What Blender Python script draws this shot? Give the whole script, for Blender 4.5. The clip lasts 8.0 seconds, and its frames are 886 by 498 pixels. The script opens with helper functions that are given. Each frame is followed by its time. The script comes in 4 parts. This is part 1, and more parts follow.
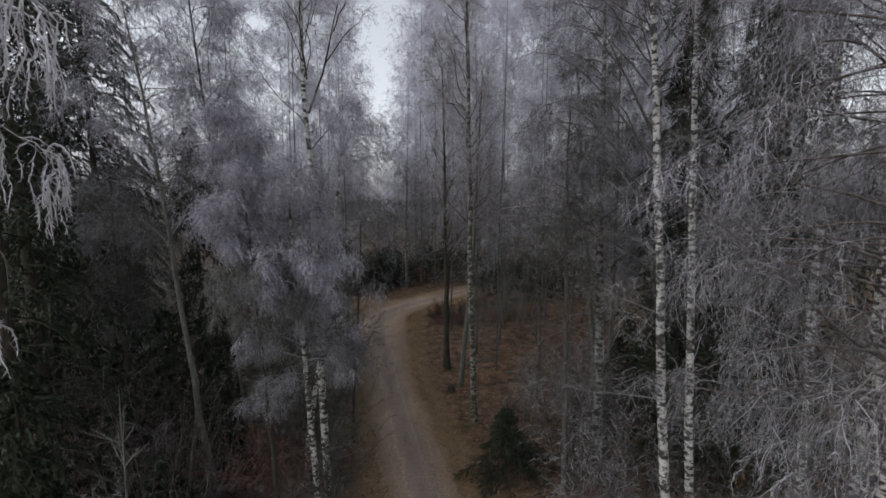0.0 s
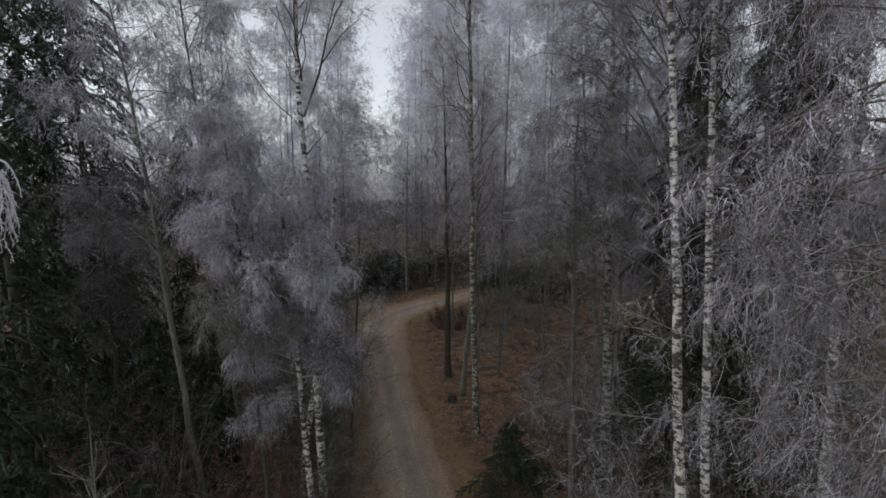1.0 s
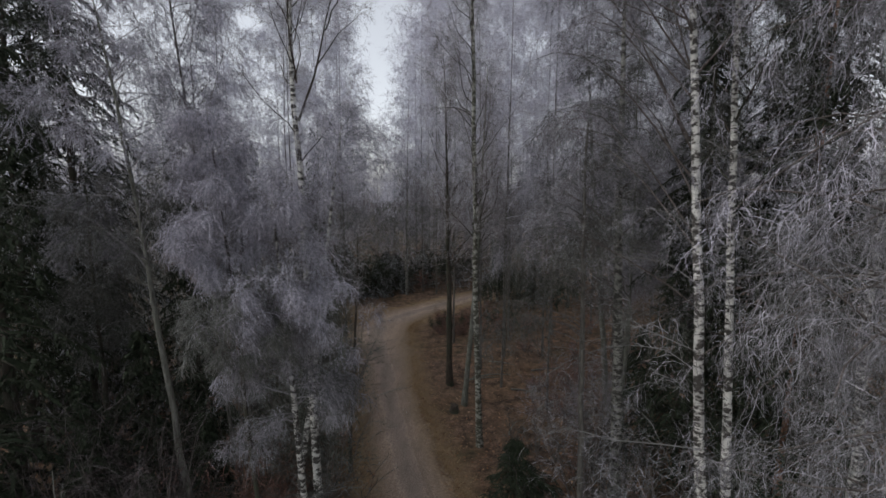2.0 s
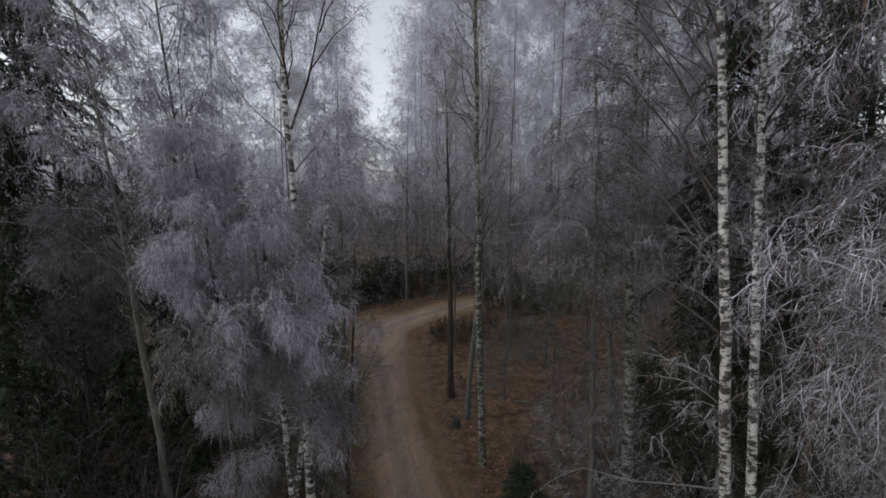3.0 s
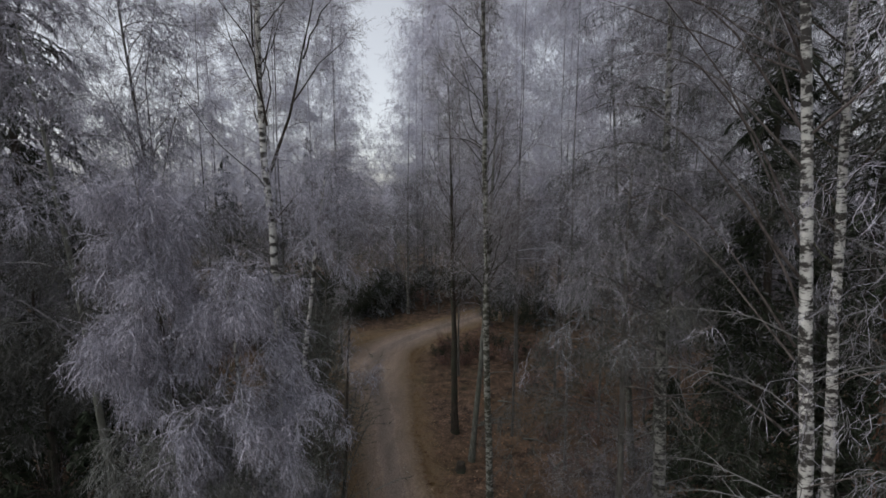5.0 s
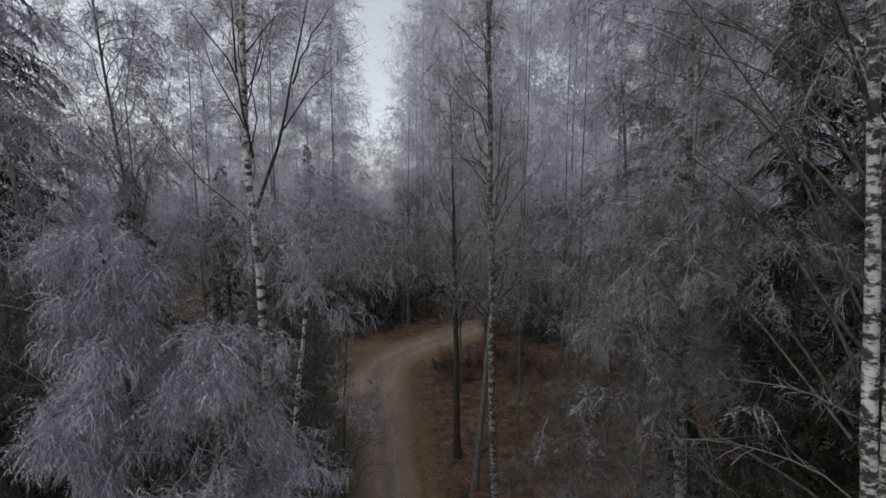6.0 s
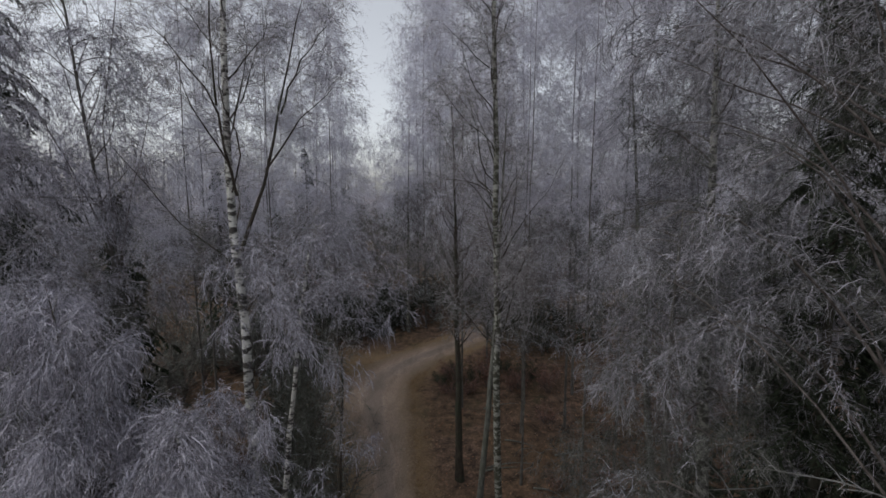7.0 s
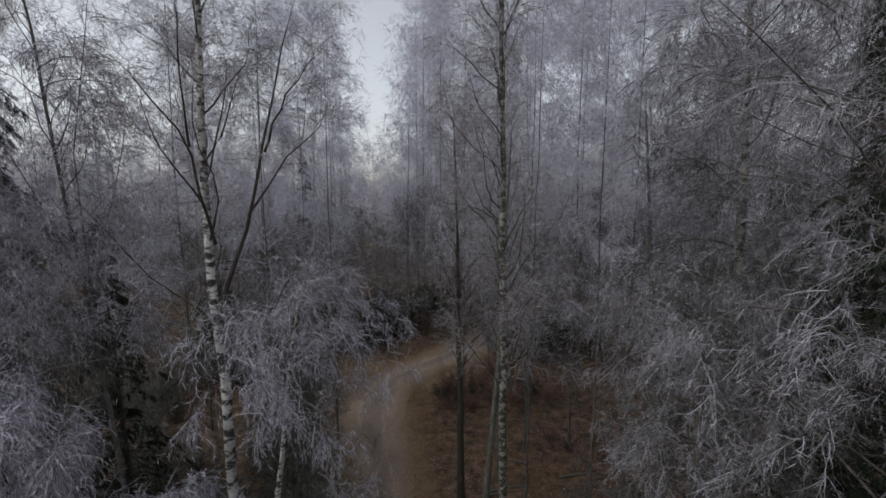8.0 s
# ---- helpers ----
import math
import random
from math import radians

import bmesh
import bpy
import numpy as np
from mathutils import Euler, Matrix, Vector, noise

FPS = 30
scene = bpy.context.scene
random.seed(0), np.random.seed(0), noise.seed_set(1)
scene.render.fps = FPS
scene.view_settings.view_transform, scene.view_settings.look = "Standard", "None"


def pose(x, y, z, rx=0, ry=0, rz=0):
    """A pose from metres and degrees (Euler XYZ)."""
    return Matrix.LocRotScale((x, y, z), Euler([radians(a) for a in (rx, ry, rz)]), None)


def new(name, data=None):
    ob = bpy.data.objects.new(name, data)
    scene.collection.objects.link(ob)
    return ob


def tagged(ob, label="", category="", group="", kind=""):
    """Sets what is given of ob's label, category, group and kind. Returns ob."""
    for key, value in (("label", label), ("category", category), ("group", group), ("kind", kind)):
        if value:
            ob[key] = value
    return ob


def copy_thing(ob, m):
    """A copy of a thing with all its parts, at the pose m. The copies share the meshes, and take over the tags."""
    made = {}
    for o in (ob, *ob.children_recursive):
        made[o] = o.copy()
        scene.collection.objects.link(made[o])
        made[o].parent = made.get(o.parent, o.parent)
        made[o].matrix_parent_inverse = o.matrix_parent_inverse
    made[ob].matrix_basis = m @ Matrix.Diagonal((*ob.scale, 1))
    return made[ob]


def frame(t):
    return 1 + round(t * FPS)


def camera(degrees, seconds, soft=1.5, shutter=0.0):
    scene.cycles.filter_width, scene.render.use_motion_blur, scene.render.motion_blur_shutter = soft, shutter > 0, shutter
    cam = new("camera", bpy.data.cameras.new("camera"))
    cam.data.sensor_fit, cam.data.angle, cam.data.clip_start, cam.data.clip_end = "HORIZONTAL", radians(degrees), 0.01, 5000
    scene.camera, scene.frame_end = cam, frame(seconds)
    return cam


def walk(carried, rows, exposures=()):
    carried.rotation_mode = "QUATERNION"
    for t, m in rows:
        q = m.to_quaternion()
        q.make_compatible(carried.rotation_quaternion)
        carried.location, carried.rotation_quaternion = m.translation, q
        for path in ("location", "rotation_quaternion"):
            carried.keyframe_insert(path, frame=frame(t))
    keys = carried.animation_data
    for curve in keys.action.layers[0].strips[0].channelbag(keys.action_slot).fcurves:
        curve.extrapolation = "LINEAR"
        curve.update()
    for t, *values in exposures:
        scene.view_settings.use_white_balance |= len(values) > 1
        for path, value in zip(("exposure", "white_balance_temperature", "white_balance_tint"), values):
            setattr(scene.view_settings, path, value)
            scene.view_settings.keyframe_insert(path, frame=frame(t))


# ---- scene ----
cam = camera(90.0, 8.0, soft=1.6)
METRES, EYE, TILT, LEAN, TURN = 6.7, 9.6, -7.0, 0.0, 0.0
ROWS = [
    (0.0, 0.0, 0.0, 0.0, 0.0, 0.0, 0.0),
    (0.5, -0.0029, 0.0423, 0.018, 0.02, 0.02, -0.01),
    (1.0, -0.0064, 0.086, 0.0368, 0.03, 0.07, -0.0),
    (2.5, -0.0221, 0.2296, 0.1051, 0.01, 0.07, 0.1),
    (3.0, -0.0249, 0.2826, 0.1383, 0.01, 0.07, 0.12),
    (3.5, -0.0271, 0.3369, 0.1797, 0.03, 0.05, 0.16),
    (4.0, -0.0293, 0.3929, 0.2251, 0.07, 0.03, 0.16),
    (4.5, -0.0324, 0.4497, 0.2737, 0.15, -0.04, 0.18),
    (6.0, -0.0468, 0.6266, 0.44, 0.22, 0.07, 0.3),
    (6.5, -0.0507, 0.6815, 0.4987, 0.21, 0.01, 0.35),
    (7.0, -0.0552, 0.7377, 0.559, 0.24, -0.17, 0.35),
    (7.5, -0.0606, 0.7963, 0.6192, 0.18, -0.34, 0.34),
    (8.0, -0.066, 0.8569, 0.682, 0.18, -0.53, 0.34),
]
walk(cam, [(t, pose(0, 0, EYE, TILT, LEAN, TURN) @ pose(METRES * x, METRES * y, METRES * z, 90 + pitch, roll, yaw)) for t, x, y, z, yaw, pitch, roll in ROWS],
     [(0.0, 0.0), (3.5, -0.04), (6.0, -0.16), (8.0, -0.28)])

# ---- light ----
SUN_EL, SUN_ROT = 50.0, 255.0
world = bpy.data.worlds.new("overcast_sky")
scene.world = world
world.use_nodes = True
wn, wl = world.node_tree.nodes, world.node_tree.links
sky = wn.new("ShaderNodeTexSky")
sky.sky_type, sky.sun_disc = "NISHITA", False
sky.sun_elevation, sky.sun_rotation = radians(SUN_EL), radians(SUN_ROT)
sky.air_density, sky.dust_density, sky.ozone_density = 1.0, 2.0, 1.0
pale = wn.new("ShaderNodeHueSaturation")
pale.inputs["Saturation"].default_value = 0.27
wl.new(sky.outputs["Color"], pale.inputs["Color"])
wl.new(pale.outputs["Color"], wn["Background"].inputs["Color"])
wn["Background"].inputs["Strength"].default_value = 0.2
sun_data = bpy.data.lights.new("sun", "SUN")
sun_data.energy, sun_data.angle, sun_data.color = 0.4, radians(40), (1.0, 0.97, 0.94)
sun = new("sun", sun_data)
sun.matrix_world = pose(0, 0, 60, 90 - SUN_EL, 0, -SUN_ROT + 180)


# ---- materials ----
def material(name, rough=0.85):
    m = bpy.data.materials.new(name)
    m.use_nodes = True
    b = m.node_tree.nodes["Principled BSDF"]
    b.inputs["Roughness"].default_value = rough
    b.inputs["Specular IOR Level"].default_value = 0.25
    return m, m.node_tree.nodes, m.node_tree.links, b


def noise_node(n, l, coord, scale, stretch=(1, 1, 1), detail=5.0, rough=0.6):
    mp = n.new("ShaderNodeMapping")
    mp.inputs["Scale"].default_value = stretch
    l.new(coord, mp.inputs["Vector"])
    tx = n.new("ShaderNodeTexNoise")
    tx.inputs["Scale"].default_value, tx.inputs["Detail"].default_value, tx.inputs["Roughness"].default_value = scale, detail, rough
    l.new(mp.outputs["Vector"], tx.inputs["Vector"])
    return tx.outputs["Fac"]


def ramp(n, l, fac, stops):
    r = n.new("ShaderNodeValToRGB")
    e = r.color_ramp.elements
    while len(e) < len(stops):
        e.new(0.5)
    for el, (p, c) in zip(e, stops):
        el.position, el.color = p, (*c, 1)
    l.new(fac, r.inputs["Fac"])
    return r.outputs["Color"]


def mix(n, l, fac, a, b, mode="MIX"):
    m = n.new("ShaderNodeMix")
    m.data_type, m.blend_type = "RGBA", mode
    if isinstance(fac, float):
        m.inputs[0].default_value = fac
    else:
        l.new(fac, m.inputs[0])
    for k, v in ((6, a), (7, b)):
        if isinstance(v, tuple):
            m.inputs[k].default_value = (*v, 1)
        else:
            l.new(v, m.inputs[k])
    return m.outputs[2]


def bump(n, l, b, height, strength, distance):
    bp = n.new("ShaderNodeBump")
    bp.inputs["Strength"].default_value, bp.inputs["Distance"].default_value = strength, distance
    l.new(height, bp.inputs["Height"])
    l.new(bp.outputs["Normal"], b.inputs["Normal"])


def coords(n, kind="Object"):
    return n.new("ShaderNodeTexCoord").outputs[kind]


def birch_bark(name, white, dark, patch=0.54):
    m, n, l, b = material(name, 0.75)
    c = coords(n)
    base = ramp(n, l, noise_node(n, l, c, 2.2, (1, 1, 0.6)), [(0.3, tuple(0.6 * v for v in white)), (0.65, white)])
    lent = ramp(n, l, noise_node(n, l, c, 5.0, (1.0, 1.0, 1.8), 8.0, 0.72), [(patch - 0.03, (0, 0, 0)), (patch + 0.03, (1, 1, 1))])
    fine = ramp(n, l, noise_node(n, l, c, 6.0, (1.2, 1.2, 8.0), 5.0, 0.7), [(0.57, (0, 0, 0)), (0.66, (1, 1, 1))])
    col = mix(n, l, lent, base, dark)
    col = mix(n, l, fine, col, tuple(1.6 * v for v in dark))
    l.new(col, b.inputs["Base Color"])
    bump(n, l, b, lent, 0.5, 0.01)
    return m


def rough_bark(name, dark, light, moss=None):
    m, n, l, b = material(name, 0.9)
    c = coords(n)
    f = noise_node(n, l, c, 9.0, (1.6, 1.6, 0.35), 6.0, 0.65)
    col = ramp(n, l, f, [(0.34, dark), (0.66, light)])
    if moss:
        col = mix(n, l, ramp(n, l, noise_node(n, l, c, 1.1), [(0.45, (0, 0, 0)), (0.62, (1, 1, 1))]), col, moss)
    l.new(col, b.inputs["Base Color"])
    bump(n, l, b, f, 0.8, 0.02)
    return m


def twig(name, stops, rough=0.8):
    """Twigs whose colour varies from one to the next and along each crown."""
    m, n, l, b = material(name, rough)
    rnd = n.new("ShaderNodeNewGeometry").outputs["Random Per Island"]
    big = noise_node(n, l, coords(n), 0.7, detail=3.0)
    add = n.new("ShaderNodeMath")
    add.operation = "MULTIPLY_ADD"
    add.inputs[1].default_value = 0.6
    l.new(rnd, add.inputs[0])
    half = n.new("ShaderNodeMath")
    half.operation = "MULTIPLY"
    half.inputs[1].default_value = 0.45
    l.new(big, half.inputs[0])
    l.new(half.outputs[0], add.inputs[2])
    l.new(ramp(n, l, add.outputs[0], stops), b.inputs["Base Color"])
    return m


M_WHITE = birch_bark("birch_bark_white", (0.64, 0.635, 0.6), (0.05, 0.046, 0.042), 0.5)
M_GREY = birch_bark("birch_bark_grey", (0.33, 0.33, 0.3), (0.05, 0.048, 0.042), 0.5)
M_PALE = birch_bark("birch_bark_mottled", (0.45, 0.45, 0.405), (0.07, 0.07, 0.052), 0.48)
M_DARKBARK = rough_bark("dark_bark", (0.026, 0.021, 0.018), (0.085, 0.07, 0.056), (0.048, 0.052, 0.036))
M_LICHEN = rough_bark("lichen_bark", (0.07, 0.07, 0.06), (0.21, 0.21, 0.188), (0.105, 0.11, 0.085))
M_PINE = rough_bark("pine_bark", (0.09, 0.05, 0.035), (0.26, 0.15, 0.10))
M_FROSTLIMB = rough_bark("frosted_limb_bark", (0.12, 0.115, 0.115), (0.33, 0.32, 0.34))
M_RIMEBARK = rough_bark("rimed_bark", (0.05, 0.047, 0.042), (0.16, 0.152, 0.138))
M_LIMB = rough_bark("limb_bark", (0.05, 0.042, 0.038), (0.17, 0.15, 0.14))
M_FROST = twig("frosted_twigs", [(0.12, (0.08, 0.073, 0.077)), (0.45, (0.27, 0.262, 0.298)), (0.8, (0.62, 0.605, 0.69))])
# Haze is put into this colour: frosted twigs of distant trees, paler and bluer.
M_RIME_HAZED = twig("hazed_rime_twigs", [(0.15, (0.36, 0.355, 0.38)), (0.45, (0.475, 0.472, 0.535)), (0.8, (0.68, 0.675, 0.775))])
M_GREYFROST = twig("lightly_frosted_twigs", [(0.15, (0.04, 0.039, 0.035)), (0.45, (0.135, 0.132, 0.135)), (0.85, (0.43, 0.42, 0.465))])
M_HOAR = twig("hoarfrost_crusted_twigs", [(0.15, (0.34, 0.33, 0.345)), (0.45, (0.52, 0.51, 0.54)), (0.8, (0.74, 0.73, 0.78))])
M_TWIG = twig("bare_twigs", [(0.2, (0.085, 0.073, 0.071)), (0.5, (0.23, 0.213, 0.215)), (0.85, (0.55, 0.54, 0.575))])
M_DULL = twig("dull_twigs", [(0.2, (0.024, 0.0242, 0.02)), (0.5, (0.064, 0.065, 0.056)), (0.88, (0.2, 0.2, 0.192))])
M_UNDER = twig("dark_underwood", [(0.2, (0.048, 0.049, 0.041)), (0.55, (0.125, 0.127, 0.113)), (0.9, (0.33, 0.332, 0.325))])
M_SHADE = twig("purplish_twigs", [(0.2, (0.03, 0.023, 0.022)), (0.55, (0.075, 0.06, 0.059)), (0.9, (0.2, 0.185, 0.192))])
M_SPRAY = twig("frosted_sprays", [(0.15, (0.05, 0.047, 0.046)), (0.45, (0.145, 0.142, 0.153)), (0.85, (0.46, 0.45, 0.51))])
M_BRUSH = twig("grey_green_brush", [(0.2, (0.032, 0.036, 0.026)), (0.55, (0.085, 0.09, 0.072)), (0.9, (0.26, 0.265, 0.25))])
M_BROWN = twig("brown_undergrowth", [(0.2, (0.07, 0.037, 0.028)), (0.55, (0.19, 0.1, 0.074)), (0.9, (0.34, 0.26, 0.24))])
M_NEEDLE = twig("spruce_needles", [(0.2, (0.012, 0.018, 0.01)), (0.6, (0.03, 0.04, 0.022)), (0.9, (0.06, 0.07, 0.048))])
M_NEEDLE_FROST = twig("frosted_spruce_needles", [(0.2, (0.025, 0.033, 0.022)), (0.55, (0.05, 0.056, 0.045)), (0.85, (0.4, 0.4, 0.43))])
M_DEAD = twig("dead_frosted_boughs", [(0.2, (0.06, 0.058, 0.054)), (0.55, (0.16, 0.157, 0.152)), (0.9, (0.4, 0.395, 0.41))])
M_STONE = twig("loose_stones", [(0.2, (0.14, 0.125, 0.115)), (0.6, (0.3, 0.28, 0.265)), (0.9, (0.5, 0.48, 0.46))])
M_GRASS = twig("dry_grass", [(0.2, (0.12, 0.07, 0.035)), (0.6, (0.28, 0.19, 0.1)), (0.9, (0.38, 0.29, 0.18))])
M_LEAF = twig("fallen_leaves", [(0.15, (0.07, 0.035, 0.022)), (0.5, (0.19, 0.1, 0.058)), (0.8, (0.32, 0.2, 0.12)), (0.95, (0.42, 0.37, 0.33))])


def ground_material():
    m, n, l, b = material("leaf_litter_ground", 0.95)
    c = coords(n)
    litter = ramp(n, l, noise_node(n, l, c, 9.0, detail=8.0, rough=0.75), [(0.32, (0.042, 0.029, 0.022)), (0.5, (0.125, 0.085, 0.062)), (0.7, (0.26, 0.182, 0.135))])
    grass = ramp(n, l, noise_node(n, l, c, 14.0, (1, 1, 1), 8.0, 0.8), [(0.3, (0.062, 0.041, 0.026)), (0.7, (0.21, 0.143, 0.092))])
    col = mix(n, l, ramp(n, l, noise_node(n, l, c, 0.22, detail=4.0), [(0.42, (0, 0, 0)), (0.6, (1, 1, 1))]), litter, grass)
    patch = ramp(n, l, noise_node(n, l, c, 1.7, detail=7.0, rough=0.72), [(0.36, (0.3, 0.3, 0.3)), (0.5, (0.85, 0.83, 0.8)), (0.64, (1.5, 1.42, 1.35))])
    col = mix(n, l, 1.0, col, patch, "MULTIPLY")
    at = n.new("ShaderNodeAttribute")
    at.attribute_name = "verge"
    jit = n.new("ShaderNodeMath")
    jit.operation = "MULTIPLY_ADD"
    jit.inputs[1].default_value = 0.9
    l.new(noise_node(n, l, c, 0.9, detail=7.0, rough=0.7), jit.inputs[0])
    l.new(at.outputs["Fac"], jit.inputs[2])
    near = n.new("ShaderNodeMapRange")
    near.inputs["From Min"].default_value, near.inputs["From Max"].default_value = 0.75, 1.25
    near.inputs["To Max"].default_value = 0.85
    l.new(jit.outputs[0], near.inputs["Value"])
    tan = ramp(n, l, noise_node(n, l, c, 12.0, detail=8.0, rough=0.8), [(0.3, (0.13, 0.08, 0.042)), (0.55, (0.265, 0.19, 0.115)), (0.75, (0.41, 0.32, 0.215))])
    col = mix(n, l, near.outputs["Result"], col, tan)
    moss = ramp(n, l, noise_node(n, l, c, 0.45, (1, 1, 1), 5.0), [(0.58, (0, 0, 0)), (0.7, (0.7, 0.7, 0.7))])
    col = mix(n, l, moss, col, (0.05, 0.052, 0.028))
    l.new(col, b.inputs["Base Color"])
    bump(n, l, b, noise_node(n, l, c, 16.0, detail=6.0, rough=0.7), 1.0, 0.05)
    return m


def track_material():
    """Gravel: worn pale wheel ruts, a darker middle, and litter creeping in from the edges."""
    m, n, l, b = material("gravel_track", 0.95)
    c = coords(n)
    at = n.new("ShaderNodeAttribute")
    at.attribute_name = "across"
    jit = n.new("ShaderNodeMath")
    jit.operation = "MULTIPLY_ADD"
    jit.inputs[1].default_value = 0.9
    l.new(noise_node(n, l, c, 1.3, (1, 0.5, 1), 7.0, 0.7), jit.inputs[0])
    l.new(at.outputs["Fac"], jit.inputs[2])
    shifted = jit.outputs[0]
    grav = ramp(n, l, noise_node(n, l, c, 20.0, detail=7.0, rough=0.75), [(0.34, (0.135, 0.113, 0.098)), (0.5, (0.265, 0.223, 0.194)), (0.66, (0.44, 0.374, 0.328))])
    rut = ramp(n, l, shifted, [(0.45, (0.78, 0.765, 0.77)), (0.8, (0.92, 0.895, 0.88)), (1.2, (1.15, 1.1, 1.04)), (1.7, (0.98, 0.92, 0.85))])
    col = mix(n, l, 1.0, grav, rut, "MULTIPLY")
    worn = ramp(n, l, noise_node(n, l, c, 0.5, (1.4, 0.4, 1), 6.0, 0.65), [(0.35, (0.7, 0.68, 0.66)), (0.65, (1.2, 1.15, 1.1))])
    col = mix(n, l, 1.0, col, worn, "MULTIPLY")
    litter = ramp(n, l, noise_node(n, l, c, 9.0, detail=8.0, rough=0.75), [(0.32, (0.09, 0.062, 0.042)), (0.5, (0.2, 0.145, 0.098)), (0.7, (0.34, 0.26, 0.175))])
    edge = n.new("ShaderNodeMapRange")
    edge.inputs["From Min"].default_value, edge.inputs["From Max"].default_value = 1.3, 1.85
    l.new(shifted, edge.inputs["Value"])
    col = mix(n, l, edge.outputs["Result"], col, litter)
    l.new(col, b.inputs["Base Color"])
    bump(n, l, b, noise_node(n, l, c, 36.0, detail=5.0), 0.7, 0.02)
    return m


M_GROUND = ground_material()
M_TRACK = track_material()


# ---- mesh tools ----
def mesh_of(name, verts, tris, mat, smooth=False):
    me = bpy.data.meshes.new(name)
    v = np.ascontiguousarray(verts, dtype=np.float32)
    f = np.ascontiguousarray(tris, dtype=np.int32)
    k = f.shape[1]
    me.vertices.add(len(v))
    me.vertices.foreach_set("co", v.ravel())
    me.loops.add(f.size)
    me.loops.foreach_set("vertex_index", f.ravel())
    me.polygons.add(len(f))
    me.polygons.foreach_set("loop_start", np.arange(0, f.size, k, dtype=np.int32))
    me.polygons.foreach_set("loop_total", np.full(len(f), k, dtype=np.int32))
    me.polygons.foreach_set("use_smooth", np.full(len(f), smooth, dtype=bool))
    me.materials.append(mat)
    me.update(calc_edges=True)
    return me


def unit(v):
    return v / np.maximum(np.linalg.norm(v, axis=-1, keepdims=True), 1e-9)


def tubes(p, r, sides):
    """Tapered tubes along the lines p (n, k, 3) with the radii r (n, k), each closed to a tip at its last point."""
    n, k, _ = p.shape
    t = unit(np.gradient(p, axis=1))
    ref = np.where(np.abs(t[:, :, 2:3]) > 0.9, np.array([1.0, 0, 0]), np.array([0, 0, 1.0]))
    u = unit(np.cross(t, ref))
    w = np.cross(t, u)
    a = np.arange(sides) * 2 * np.pi / sides
    ring = u[:, :, None] * np.cos(a)[:, None] + w[:, :, None] * np.sin(a)[:, None]
    rings = (p[:, :, None] + ring * r[:, :, None, None])[:, : k - 1]
    per = (k - 1) * sides + 1
    verts = np.concatenate([rings.reshape(n, -1, 3), p[:, -1:]], axis=1)
    s, s2 = np.arange(sides), (np.arange(sides) + 1) % sides
    face = []
    for i in range(k - 2):
        q, q2 = i * sides, (i + 1) * sides
        face += [np.stack([q + s, q + s2, q2 + s2], 1), np.stack([q + s, q2 + s2, q2 + s], 1)]
    q = (k - 2) * sides
    face.append(np.stack([q + s, q + s2, np.full(sides, per - 1)], 1))
    face = np.concatenate(face)
    tris = face[None] + (np.arange(n) * per)[:, None, None]
    return verts.reshape(-1, 3), tris.reshape(-1, 3)


def needles(p, w):
    """Thin three-cornered needles from p[:, 0] to p[:, -1], w wide at the root."""
    a, b = p[:, 0], p[:, -1]
    d = unit(b - a)
    s = unit(np.cross(d, np.roll(d, 1, axis=1) + 0.3)) * w[:, None]
    v = np.stack([a - s, a + s, b], 1).reshape(-1, 3)
    return v, np.arange(len(v)).reshape(-1, 3)


def strands(rng, p, w):
    """Fine bent twigs along the lines p (n, k, 3), w wide at the root and pointed at the tip."""
    n, k, _ = p.shape
    s = unit(np.cross(unit(p[:, -1] - p[:, 0]), rng.normal(0, 1, (n, 3))))
    wide = np.asarray(w)[:, None] * np.linspace(1, 0.55, k - 1)[None]
    off = s[:, None] * wide[..., None]
    v = np.concatenate([np.stack([p[:, :-1] - off, p[:, :-1] + off], 2).reshape(n, -1, 3), p[:, -1:]], 1)
    per = 2 * (k - 1) + 1
    f = []
    for i in range(k - 2):
        a = 2 * i
        f += [(a, a + 1, a + 3), (a, a + 3, a + 2)]
    f.append((2 * k - 4, 2 * k - 3, per - 1))
    tris = np.array(f)[None] + (np.arange(n) * per)[:, None, None]
    return v.reshape(-1, 3), tris.reshape(-1, 3)


def join(*pieces):
    vs, fs, at = [], [], 0
    for v, f in pieces:
        vs.append(v)
        fs.append(f + at)
        at += len(v)
    return np.concatenate(vs), np.concatenate(fs)


